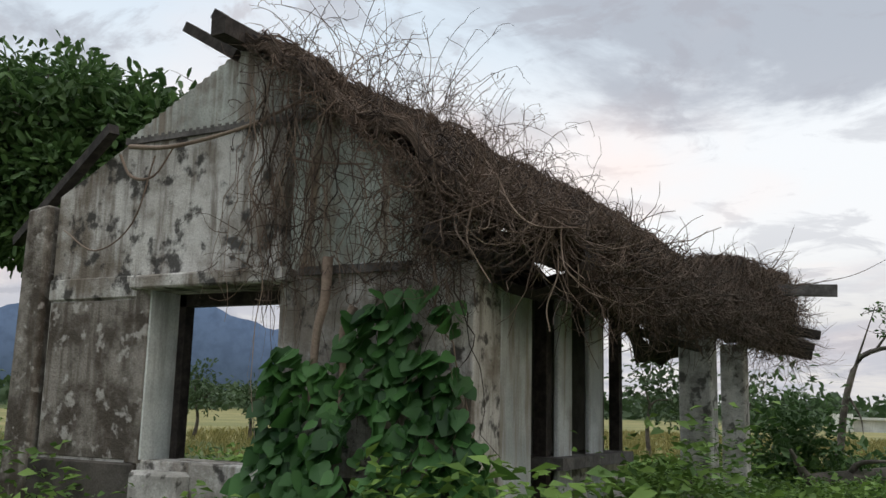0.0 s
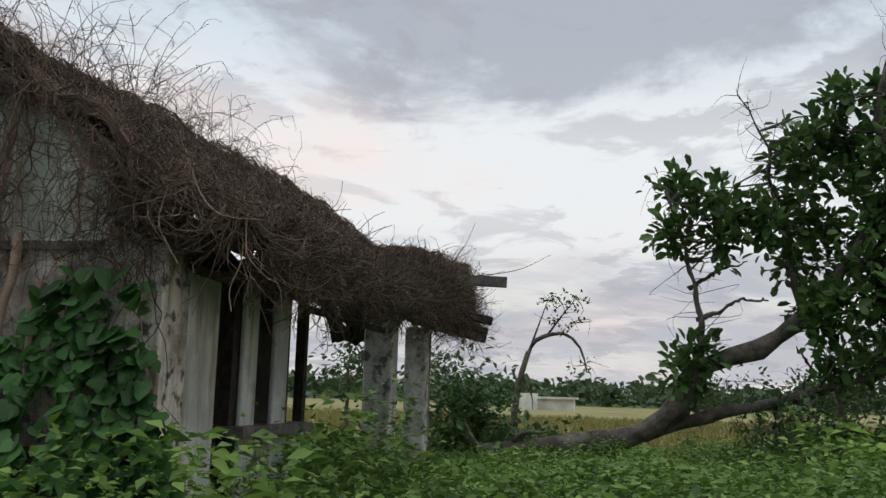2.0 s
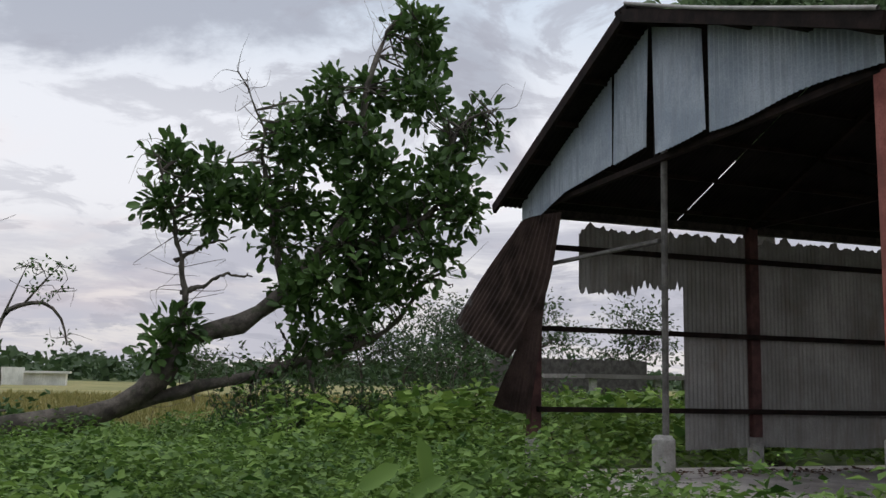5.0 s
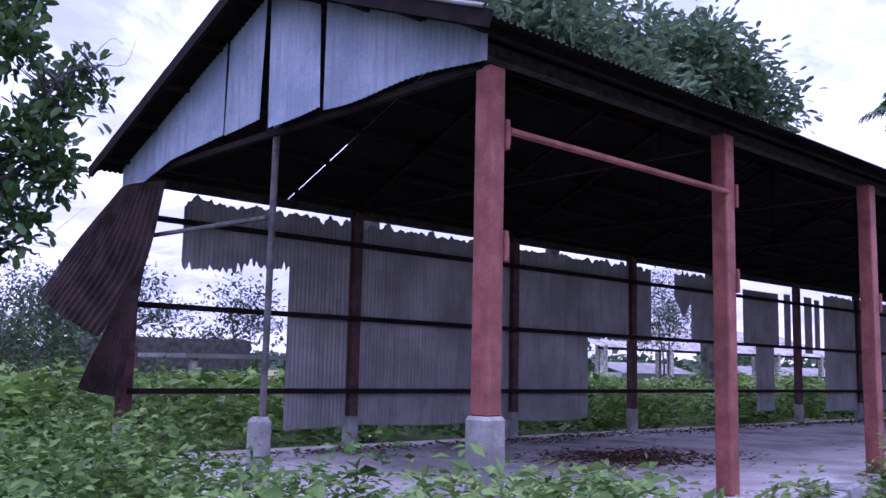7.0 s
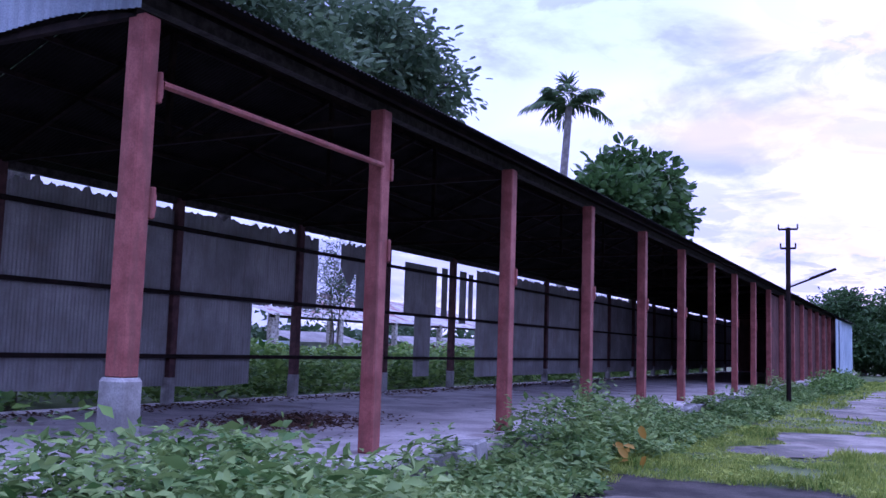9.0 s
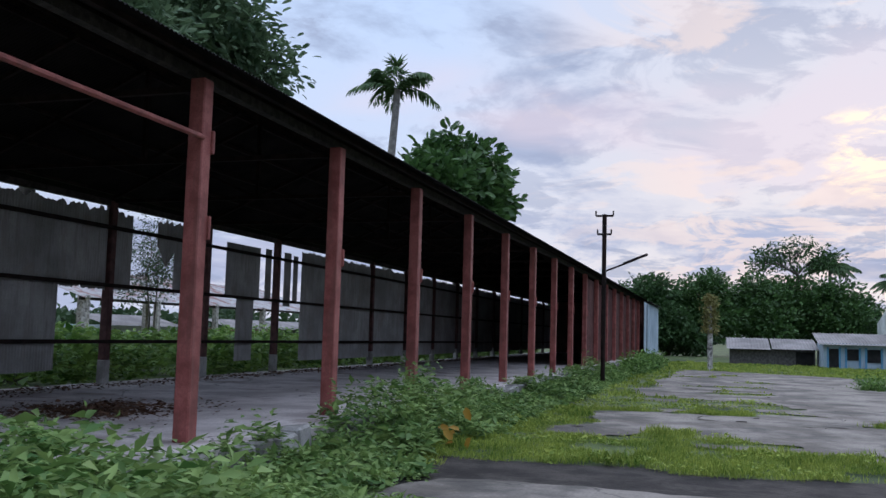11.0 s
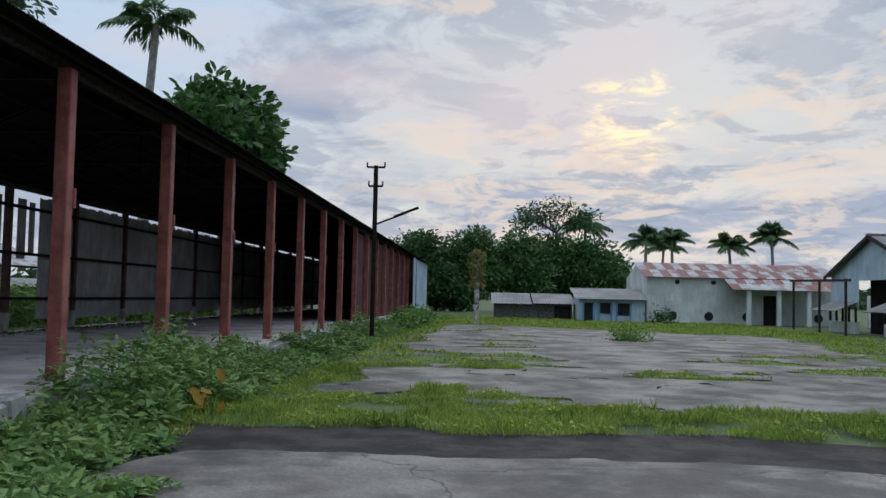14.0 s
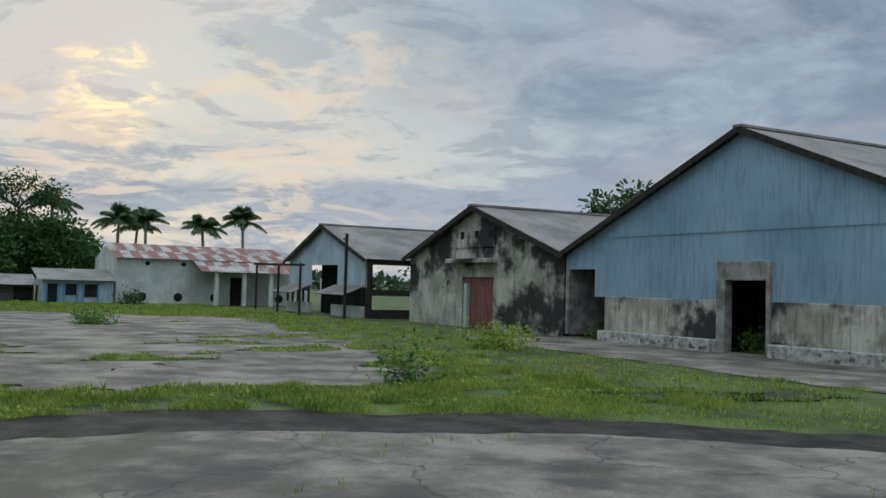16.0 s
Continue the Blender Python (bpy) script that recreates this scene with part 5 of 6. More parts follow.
for x, y, z in ((110, -25, 8.0), (112, -28.5, 8.2), (110, -35, 7.6), (108, -39.5, 8.6), (100, -16.5, 8.8), (125, -30, 8.2)):
    palm("coconut palm beyond the white hall", (x, y, GZ), (x + 0.5, y, z + 0.3), 22, 3.3, 0.5, 0.2, 0.9, "coconut palms", 0.09)
for x, y, h, r in ((86, 1.2, 7.4, 2.6), (90, -3.9, 8.2, 3.0), (84, 4, 5.6, 2.6), (92, -8.5, 7.8, 3.2), (96, -12, 8.2, 3.4), (94, -16, 7.8, 3.0), (88, -0.5, 4.5, 2.8), (98, -18.5, 6.0, 2.6)):
    tree("woodland_tree", "dark leafy tree at the end of the yard", (x, y, GZ), (x, y, h * 0.4), [((x, y, h * 0.72), r), ((x - 1, y + 1.2, h * 0.5), r * 0.85), ((x - 1.5, y - 1.2, h * 0.38), r * 0.9)], 52, 58, 0.42, 0.55, L_GLOSSY if r > 2.9 else L_DARK, 0.3, 0.6)
tree("flat_topped_tree", "tall open-crowned tree above the woodland", (97, -13, GZ), (97, -13, 8.2), [((97, -13, 10.6), 2.3), ((98, -11, 10.2), 1.9), ((97, -15.4, 10.0), 1.9), ((97, -10, 9.6), 1.5)], 15, 26, 0.38, 0.5, L_DARK, 0.28, 0.5, limbs=1.0)
tree("warehouse_tree", "tree top showing over the warehouse roof", (37, -41, GZ), (37, -41, 5), [((37.8, -40, 6.1), 1.4), ((34.9, -40, 6.5), 1.2)], 22, 18, 0.35, 0.5, L_DARK, 0.2, 0.35, limbs=1.0)
for x, y, h in ((-15, 25, 3.3), (-12.6, 29, 3.0), (-31.5, 25, 2.0), (-34.5, 25, 2.9), (-28, 30, 1.7), (2, 36, 2.6), (6, 25.5, 3.6), (3.6, 25, 3.2), (10, 34, 3.0), (-2, 42, 2.8)):
    tree("field_tree", "small leafy tree standing in the field", (x, y, GZ), (x, y, h * 0.45), [((x, y, h * 0.75), h * 0.34), ((x + 0.8, y, h * 0.5), h * 0.3)], 16, 20, 0.22, 0.5, L_FAR, 0.09, 0.3)
for x, y, h in ((4.5, 22, 3.8), (7.5, 23, 4.2), (10, 21, 4.0), (1.8, 24, 3.4), (5.5, 27, 4.4), (35.0, 22, 7.2), (37.5, 23, 6.4)):
    tree("thin_tree", "sparse bare-limbed tree behind the lean-to", (x, y, GZ), (x, y, h * 0.5), [((x, y, h * 0.8), h * 0.3), ((x + 0.9, y, h * 0.65), h * 0.25), ((x - 0.8, y, h * 0.5), h * 0.25)], 40, 13, 0.15, 0.5, L_FAR, 0.07, 0.3, limbs=1.0)

# leaning tree between cottage and shed
FY = 11.5
lean = thing("leaning_tree", "half-fallen leafy tree with its trunk along the ground", "tree")
def up_plane(points):
    return [(x, FY, z) for x, z in points]


stems = [(up_plane([(-7.6, 0.2), (-5.94, 0.45), (-4.95, 1.1), (-4.6, 1.8), (-3.55, 2.25), (-2.8, 2.8), (-2.1, 3.65), (-1.3, 4.9), (-1.5, 6.3), (-1.05, 7.8), (-0.6, 8.6)]), 0.25, 0.03),
         (up_plane([(-5.63, 0.65), (-4.2, 1.0), (-3.0, 1.3), (-1.75, 1.75), (-0.7, 2.3), (-0.05, 3.2), (0.45, 3.6)]), 0.15, 0.02),
         (up_plane([(-4.6, 2.0), (-4.78, 3.04), (-4.95, 3.9), (-5.24, 4.9)]), 0.075, 0.015),
         (up_plane([(-2.07, 3.66), (-1.0, 4.0), (0.07, 4.7), (0.32, 6.1), (1.1, 6.7)]), 0.10, 0.015),
         (up_plane([(-2.8, 2.8), (-3.0, 4.2), (-3.13, 5.15), (-3.14, 5.9), (-3.63, 6.8)]), 0.07, 0.012)]
for pts in ([(-4.78, 3.26), (-4.3, 3.5), (-3.77, 3.6)], [(-4.66, 2.73), (-4.1, 2.95), (-3.55, 3.08)], [(-1.5, 6.2), (-1.8, 6.5), (-2.05, 6.65)], [(-2.3, 1.6), (-2.2, 0.95), (-1.57, 0.5), (-1.06, 0.25)],
            [(-3.3, 1.2), (-3.28, 0.78), (-3.35, -0.3)], [(-3.0, 1.3), (-2.7, 1.94), (-2.9, 2.35)], [(-0.05, 3.18), (0.34, 3.08), (0.55, 2.88)]):
    stems.append((up_plane(pts), 0.05, 0.014))
paths = [spline(st[0], 24) + np.cumsum(RNG.normal(size=(24, 3)) * [0.02, 0.05, 0.02], 0) for st in stems]
radii = [np.linspace(st[1], st[2], 24) for st in stems]
# leafy masses along the limbs: x, z, radius
masses = [(-0.5, 8.3, 0.45), (-0.2, 7.4, 0.55), (-0.6, 6.6, 0.6), (-1.3, 6.8, 0.3), (-2.2, 6.6, 0.3), (-2.6, 6.2, 0.45), (-2.0, 5.9, 0.55), (-2.9, 5.5, 0.5), (-1.5, 5.3, 0.75), (0.1, 5.1, 0.6), (0.6, 5.6, 0.5),
          (1.1, 6.4, 0.5), (0.4, 4.4, 0.5), (-0.5, 4.6, 0.75), (-1.5, 4.3, 0.8), (-2.3, 4.6, 0.65), (-2.8, 3.9, 0.5), (-3.4, 4.4, 0.4), (-4.9, 5.1, 0.38), (-4.2, 4.9, 0.42), (-5.0, 4.1, 0.32)]
masses += [(-4.3, 4.1, 0.3), (-3.7, 4.5, 0.3), (-2.1, 3.2, 0.75), (-1.5, 2.7, 0.55), (-1.1, 3.6, 0.65), (-0.2, 3.7, 0.5), (-4.9, 1.7, 0.3), (-4.6, 2.1, 0.25), (-2.6, 2.7, 0.45), (-0.6, 3.1, 0.4), (-2.3, 1.9, 0.4), (-1.4, 2.0, 0.4)]
masses = [((x, FY + RNG.normal() * 0.35, z), r, int(5 + 27 * r * r)) for x, z, r in masses]
centres = []
main_pts = np.concatenate(paths[:5])
for c, r, k in masses:
    c = np.array(c)
    for i in range(k):
        d = RNG.normal(size=3)
        q = c + d / np.linalg.norm(d) * r * RNG.uniform(0.2, 1.1)
        centres.append(q)
        a = main_pts[np.argmin(np.linalg.norm(main_pts - q, axis=1) + RNG.uniform(0, 0.5, len(main_pts)))]
        paths.append(limb(a, q, 0.15, 6))
        radii.append(np.linspace(0.022, 0.006, 6))
for i in range(len(stems)):
    radii[i] = radii[i] * (1 + 0.22 * np.clip(RNG.normal(size=24), -1.2, 1.5))
for k in range(300):
    a = main_pts[RNG.randint(20, len(main_pts))]
    paths.append(limb(a, a + RNG.normal(size=3) * [0.36, 0.3, 0.32] + [0, 0, 0.05], 0.3, 7))
    radii.append(np.linspace(0.008, 0.002, 7))
for pts, ra, rb in (([(-8.5, FY, 0.05), (-7.6, FY, 0.22), (-6.2, FY, 0.5)], 0.36, 0.24), ([(-8.3, FY, 0.0), (-8.6, FY - 0.3, 0.35), (-8.8, FY - 0.4, 0.75)], 0.12, 0.03),
                    ([(-8.2, FY, 0.1), (-8.1, FY - 0.5, 0.0), (-7.8, FY - 0.9, -0.3)], 0.14, 0.05), ([(-8.0, FY, 0.2), (-7.8, FY - 0.2, 0.55), (-7.3, FY - 0.3, 0.62)], 0.08, 0.02)):
    paths.append(spline(pts, 12))
    radii.append(np.linspace(ra, rb, 12))
piece("trunk", tube_mesh("trunk", paths, radii, M_BARK, 6), lean)
per = 19
C = np.repeat(np.array(centres), per, 0)
P = C + RNG.normal(size=C.shape) * 0.13
D = (P - C) + RNG.normal(size=C.shape) * 0.08 + [0, 0, 0.05]
L = 0.23 * RNG.uniform(0.65, 1.25, len(P))
piece("crown", leaf_mesh("crown", P, D, RNG.normal(size=C.shape) * 0.6 + [0, 0, 1], L, L * 0.62, L_GLOSSY, rounded=True), lean)
brush = thing("brushwood", "tangle of thin twigs and leaves under the fallen tree", "bush")
paths, tips = [], []
for k in range(520):
    a = np.array([RNG.uniform(-3.2, 1.6), FY + RNG.uniform(-0.7, 0.6), GZ + 0.1])
    h = RNG.uniform(0.6, 2.3) * (0.75 + 0.25 * math.sin(a[0] * 1.3))
    q = limb(a, a + np.array([RNG.normal() * 0.8, RNG.normal() * 0.3, h]), 0.22, 8)
    paths.append(q)
    tips += [q[-1], q[5]]
tagged(piece("undergrowth", tube_mesh("undergrowth", paths, [np.linspace(0.012, 0.004, 8)] * len(paths), M_BARK, 3), brush), kind="stuff")
P = crown_points(tips, 5, 0.14)
tagged(piece("foliage", leaf_mesh("foliage", P, RNG.normal(size=P.shape), RNG.normal(size=P.shape) * 0.6 + [0, 0, 1], RNG.uniform(0.08, 0.18, len(P)), RNG.uniform(0.04, 0.09, len(P)), L_DARK), brush), kind="stuff")

# small bare tree in the field
bare = thing("bare_tree", "small crooked bare tree with few leaves", "tree")
SY = 19.0
paths = [spline(s, 14) for s in ([(-8.9, SY, GZ), (-8.75, SY, 0.7), (-8.6, SY, 1.7), (-8.3, SY, 2.6), (-7.9, SY, 2.85), (-7.4, SY, 2.9), (-7.0, SY, 2.5), (-6.85, SY, 1.9)], [(-8.35, SY, 2.5), (-8.1, SY, 3.2), (-7.85, SY, 3.9)], [(-7.9, SY, 2.85), (-7.5, SY, 3.4), (-7.1, SY, 3.9)], [(-8.55, SY, 1.8), (-8.3, SY, 1.3), (-8.25, SY, 0.9)])]
radii = [np.linspace(0.11, 0.02, 14)] + [np.linspace(0.035, 0.008, 14)] * 3
tips = [(-7.85, SY, 3.8), (-7.5, SY, 3.7), (-7.15, SY, 3.85), (-7.6, SY, 3.3), (-6.9, SY, 2.1), (-7.3, SY, 3.2)]
for c in tips * 5:
    q = np.array(c) + RNG.normal(size=3) * 0.25
    paths.append(limb(c, q, 0.2, 5))
    radii.append(np.linspace(0.012, 0.004, 5))
piece("trunk", tube_mesh("trunk", paths, radii, M_BARK, 5), bare)
P = crown_points(tips, 16, 0.22)
piece("crown", leaf_mesh("crown", P, RNG.normal(size=P.shape), RNG.normal(size=P.shape) + [0, 0, 1], np.full(len(P), 0.15), np.full(len(P), 0.075), L_DARK), bare)

pole2 = thing("overgrown_pole", "concrete pole wrapped in a dry creeper", "pole")
bm = bmesh.new()
bar(bm, (45, -4.9, GZ), (45, -4.9, 3.0), 0.28, sides=8)
part("pole", bm, M_POST, pole2)
P = np.stack([45 + RNG.normal(size=900) * 0.16, -4.9 + RNG.normal(size=900) * 0.17, RNG.uniform(1.6, 3.55, 900)], 1)
piece("creeper", leaf_mesh("creeper", P, RNG.normal(size=P.shape) - [0, 0, 0.6], RNG.normal(size=P.shape), np.full(900, 0.22), np.full(900, 0.09), L_FIELD), pole2)


# ---- weeds, grass ----
def plants(spots, heights, per, leaf, width):
    n = len(spots)
    S = np.repeat(spots, per, 0)
    H = np.repeat(heights, per)
    f = RNG.uniform(0.25, 1.0, n * per)
    lean_dir = np.repeat(RNG.normal(size=(n, 2)) * 0.18, per, 0)
    P = np.stack([S[:, 0] + lean_dir[:, 0] * f * H + RNG.normal(size=n * per) * 0.08, S[:, 1] + lean_dir[:, 1] * f * H + RNG.normal(size=n * per) * 0.08, GZ + H * f], 1)
    D = RNG.normal(size=P.shape)
    D[:, 2] = RNG.uniform(-0.3, 0.6, len(P))
    N = RNG.normal(size=P.shape) * 0.45 + [0, 0, 1]
    L = leaf * RNG.uniform(0.5, 1.4, len(P)) * (0.6 + 0.75 * np.repeat(RNG.rand(n) ** 2, per))
    return P, D, N, L, L * width


def sample(x0, x1, y0, y1, n, test):
    out = []
    xs, ys = RNG.uniform(x0, x1, n), RNG.uniform(y0, y1, n)
    for x, y in zip(xs, ys):
        h = test(x, y)
        if h > 0:
            out.append((x, y, h))
    return np.array(out)


def weeds_front(x, y):
    if -9.4 > x > -13.8 and 0.0 < y < 11:
        return 0.0 if RNG.rand() < 0.7 else 0.7
    if x > -0.9 and y > -0.62:
        return 0.0
    near = y + 2.9 + 0.9 * fbm(x, y, 0.5, 2.0)
    if near < 0:
        return 0.0
    return min(1.0, 0.35 + 0.25 * near) * (0.75 + 0.45 * fbm(x, y, 0.7, 5.0)) * (1.12 if y < 6 else 0.85) * (1.3 if x < -8.3 and -1.3 < y < 0.1 else (1.3 if x < -7.9 and -1.0 < y < 3.0 else 1.0))


def weeds_strip(x, y):
    out = -0.55 - y
    lim = 1.45 + 0.5 * fbm(x, 0, 0.35, 7.0) + (0.8 if x < 3 else 0)
    if out < 0 or out > lim:
        return 0.0
    bush = max(0.0, fbm(x, y, 0.55, 3.0)) * 1.1
    return (0.30 + bush) * (1 - 0.6 * out / lim) * 0.85 + 0.7 * max(0.0, 1 - max(0.0, x - 0.2) / 0.5) + 0.38 * math.exp(-((x - 6.9) / 1.1) ** 2)


def weeds_back(x, y):
    return 1.25 + 0.6 * fbm(x, y, 0.4, 8.0) if y > 7.1 else 0.0


for name, box4, n, test, per, leaf, width, label in (("weed_bed", (-17, 0.6, -3.5, 16), 15000, weeds_front, 18, 0.105, 0.58, "dense bed of broad-leaved green weeds"),
                                                     ("weed_strip", (-1.5, 62, -3.2, -0.5), 10000, weeds_strip, 20, 0.125, 0.46, "weeds and herbs along the shed's edge"),
                                                     ("herb_bed", (-4.2, 3.2, -2.9, 0.9), 2600, lambda x, y: (0.42 + 0.4 * fbm(x, y, 0.8, 44.0)) * (1.0 if y > -2.2 else 0.6) * (1.25 if x < 0.35 else 0.5) if x < -0.7 or y < -0.6 else 0.0, 16, 0.10, 0.42, "herbs and tall grass before the shed, leaf colour lightened"),
                                                     ("shrub_bed", (-3, 62, 7.0, 15), 5200, weeds_back, 17, 0.22, 0.6, "lush green shrubs behind the shed")):
    s = sample(*box4, n, test)
    P, D, N, L, W = plants(s[:, :2], s[:, 2], per, leaf, width)
    tagged(new(name, leaf_mesh(name, P, D, N, L, W, {"weed_strip": L_HERB, "herb_bed": L_HERB, "shrub_bed": L_SHRUB}.get(name, L_WEED))), label, "weeds", kind="stuff")


def grass_at(x, y):
    if concrete_at(x, y) > -0.03 or soil_at(x, y) > 0.1 or drive_at(x, y) > 0 or x < 4 and y > -13:
        return 0.0
    if y > -1.2 or (y < -22 and x > 19.0) or y < -26.5:
        return 0.0
    if fbm(x, y, 0.9, 17.0) > 0.24:
        return 0.0
    clump = max(0.0, fbm(x, y, 1.6, 9.0) + 0.15)
    return 0.035 + 0.11 * max(0, fbm(x, y, 0.5, 1.0)) + 0.13 * clump * clump + (0.02 if x < 8.5 else 0.0)


def blades(name, s, per, mat, label, w=0.018):
    n = len(s)
    S = np.repeat(s, per, 0)
    P = np.stack([S[:, 0] + RNG.normal(size=n * per) * 0.07, S[:, 1] + RNG.normal(size=n * per) * 0.07, np.full(n * per, GZ + 0.01)], 1)
    D = RNG.normal(size=P.shape) * 0.4
    D[:, 2] = 1.0
    L = S[:, 2] * RNG.uniform(0.6, 1.6, len(P))
    far = np.clip(S[:, 0] / 12, 1, 4)
    return tagged(new(name, leaf_mesh(name, P, D, RNG.normal(size=P.shape), L, w * far, mat)), label, "grass", kind="stuff")


near = sample(4.5, 16, -16, -1.2, 17000, grass_at)
mid = sample(2, 62, -26, -1.2, 30000, grass_at)
blades("grass_near", near, 11, L_GRASS, "rough green grass between broken concrete", 0.012)
s = sample(5.8, 20, -17, -1.2, 5200, lambda x, y: 0.75 * grass_at(x, y) + 0.05 if grass_at(x, y) > 0 and fbm(x, y, 0.7, 27.0) > 0.02 else 0.0)
P, D, N, L, W = plants(s[:, :2], s[:, 2], 12, 0.065, 0.5)
tagged(new("yard_weeds", leaf_mesh("yard_weeds", P, D, N, L, W, L_GRASS)), "small broad-leaved weeds among the yard grass", "weeds", kind="stuff")
blades("grass_far", mid, 5, L_GRASS, "bright green grass growing over the yard", 0.02)
fld = sample(-40, 30, 15, 60, 9000, lambda x, y: 0.35)
blades("field_grass", fld, 5, L_FIELD, "tall dry grass in the pasture", 0.05)
fg = sample(-4, 6, -13, -2.2, 300, lambda x, y: 0.085 if fbm(x, y, 0.8, 21.0) > 0.44 and soil_at(x, y) < 0.6 else 0.0)
if len(fg):
    blades("grass_tuft", fg, 6, L_GRASS, "grass tufts in the concrete's cracks", 0.01)

# bushes: beside the veranda, on the yard
for name, c, r, n, leaf, mat, lab in (("veranda_bush", (-8.9, 12.2, 0.6), (0.9, 0.8, 1.1), 2600, 0.16, L_DARK, "dark leafy bush at the end of the veranda"),
                                      ("veranda_bush", (-7.7, 12.0, 0.1), (0.8, 0.7, 0.6), 1500, 0.16, L_DARK, "dark leafy bush at the end of the veranda"),
                                      ("yard_bush", (30.0, -10.5, -0.2), (1.2, 0.7, 0.35), 700, 0.14, L_WEED, "small green bush on the concrete yard"),
                                      ("yard_bush", (8.6, -12.4, -0.1), (0.4, 0.5, 0.4), 420, 0.13, L_WEED, "small green bush on the concrete yard"),
                                      ("yard_bush", (16.5, -19.2, -0.1), (1.0, 0.9, 0.4), 900, 0.14, L_GRASS, "tussock of tall grass before the warehouse"),
                                      ("door_bush", (13.6, -26.2, -0.1), (0.6, 0.4, 0.4), 500, 0.13, L_WEED, "weedy bush beside the warehouse door"),
                                      ("wall_bush", (19.5, -26.0, -0.2), (1.6, 0.5, 0.3), 700, 0.13, L_WEED, "low weeds along the warehouse base"),
                                      ("hall_bush", (56.5, -16.8, 0.0), (0.8, 0.8, 0.6), 500, 0.2, L_DARK, "dark bush at the hall's corner"),
                                      ("shed_bush", (40, -2.0, 0.0), (6, 0.7, 0.45), 2600, 0.17, L_WEED, "overgrown weeds at the far shed edge")):
    P = RNG.normal(size=(n, 3)) * 0.5 * np.array(r) + np.array(c)
    P[:, 2] = np.maximum(P[:, 2], GZ + 0.02)
    scatter_leaves(name, P, leaf, 0.5, mat, lab, "bush", kind="stuff")
yl = thing("yellow_leaf_plant", "weed with large yellowed leaves beside the concrete", "plant")
P = np.array([(7.2, -2.0, -0.1)] * 7) + RNG.normal(size=(7, 3)) * 0.12
for p in P:
    piece("leaf", leaf_mesh("leaf", p[None], RNG.normal(size=(1, 3)) + [0, 0, 0.3], RNG.normal(size=(1, 3)) * 0.3 + [-0.6, 0, 0.8], [0.19], [0.12], L_YELLOW, rounded=True), yl)

# brown leaf litter on the shed floor
n = 1500
P = np.stack([6.3 + RNG.normal(size=n) * 0.75, 2.95 + RNG.normal(size=n) * 0.55, 0.008 + 0.03 * RNG.rand(n)], 1)
Q = np.stack([RNG.uniform(0.3, 44, 2600), 6.25 - 0.35 * np.abs(RNG.normal(size=2600)), 0.008 + 0.05 * RNG.rand(2600)], 1)
for name, P, label in (("leaf_litter", P, "patch of brown leaf litter on the concrete floor"), ("wall_litter", Q, "dark litter gathered along the foot of the tin wall")):
    D = RNG.normal(size=P.shape) * [1, 1, 0.15]
    L = RNG.uniform(0.05, 0.13, len(P))
    tagged(new(name, leaf_mesh(name, P, D, np.tile([0, 0, 1.0], (len(P), 1)) + RNG.normal(size=P.shape) * 0.25, L, L * 0.55, L_LITTER)), label, "litter", kind="stuff")

# broad leaves close to the camera
taro = thing("broad_leaf_plant", "plant with large pale green leaves among the weeds", "plant")
P = np.array([(-3.42, 1.0, 0.42), (-3.98, 0.95, 0.46), (-3.36, 1.05, 0.38), (-3.6, 0.95, 0.4)])
D = np.array([(-0.15, -0.15, 1.0), (0.7, -0.2, 0.5), (0.8, -0.1, 0.3), (0.5, -0.2, 0.35)])
for p, d, size in zip(P, D, (0.44, 0.38, 0.34, 0.34)):
    piece("leaf", leaf_mesh("leaf", p[None], d[None], np.array([(0.2, -0.7, 0.6)]), [size], [size * 0.4], L_WEED, rounded=True), taro)
    foot = np.array([p[0], p[1] + 0.05, GZ])
    piece("stalk", tube_mesh("stalk", [limb(foot, p, 0.03, 5)], [np.linspace(0.014, 0.009, 5)], L_WEED, 5), taro)

# ---- dead vines over the cottage ----
vines = thing("dead_vines", "thick tangle of dry brown vines over the cottage roof", "vines")


def curl(p, d, length, n, wild, flat=1.0):
    """A twig that starts at p towards d and keeps turning as it grows."""
    turn = RNG.normal(size=3) * [1, 1, 0.5] * wild
    q, out = np.array(p, float), []
    d = d / np.linalg.norm(d)
    for _ in range(n):
        out.append(q.copy())
        d = d + (np.cross(turn, d) + RNG.normal(size=3) * [0.7, 0.7, 0.5] * wild) * (1.6 / n)
        d /= np.linalg.norm(d)
        q = q + d * [1, 1, flat] * (length / (n - 1))
    return np.array(out)


def strand(x, y, length, n, down):
    """A stem lying over the roof from x, y, wandering and mostly drawn down the slope."""
    a = RNG.uniform(0, 2 * np.pi) if RNG.rand() > down else RNG.normal() * 0.6
    turn = RNG.normal() * 0.5
    lift = RNG.uniform(-0.03, 0.07)
    out = []
    for i in range(n):
        f = i / (n - 1)
        x, y = min(max(x, RX + 0.05), -8.5), max(y, 0.03)
        out.append((x, y, vine_z(x, y) + lump(x, y) + lift + 0.10 * f * (1 - f) + RNG.normal() * 0.012))
        a += turn * 0.35 + RNG.normal() * 0.45
        x, y = x + math.cos(a) * length / n, y + math.sin(a) * length / n
    return np.array(out)


paths, radii = [], []
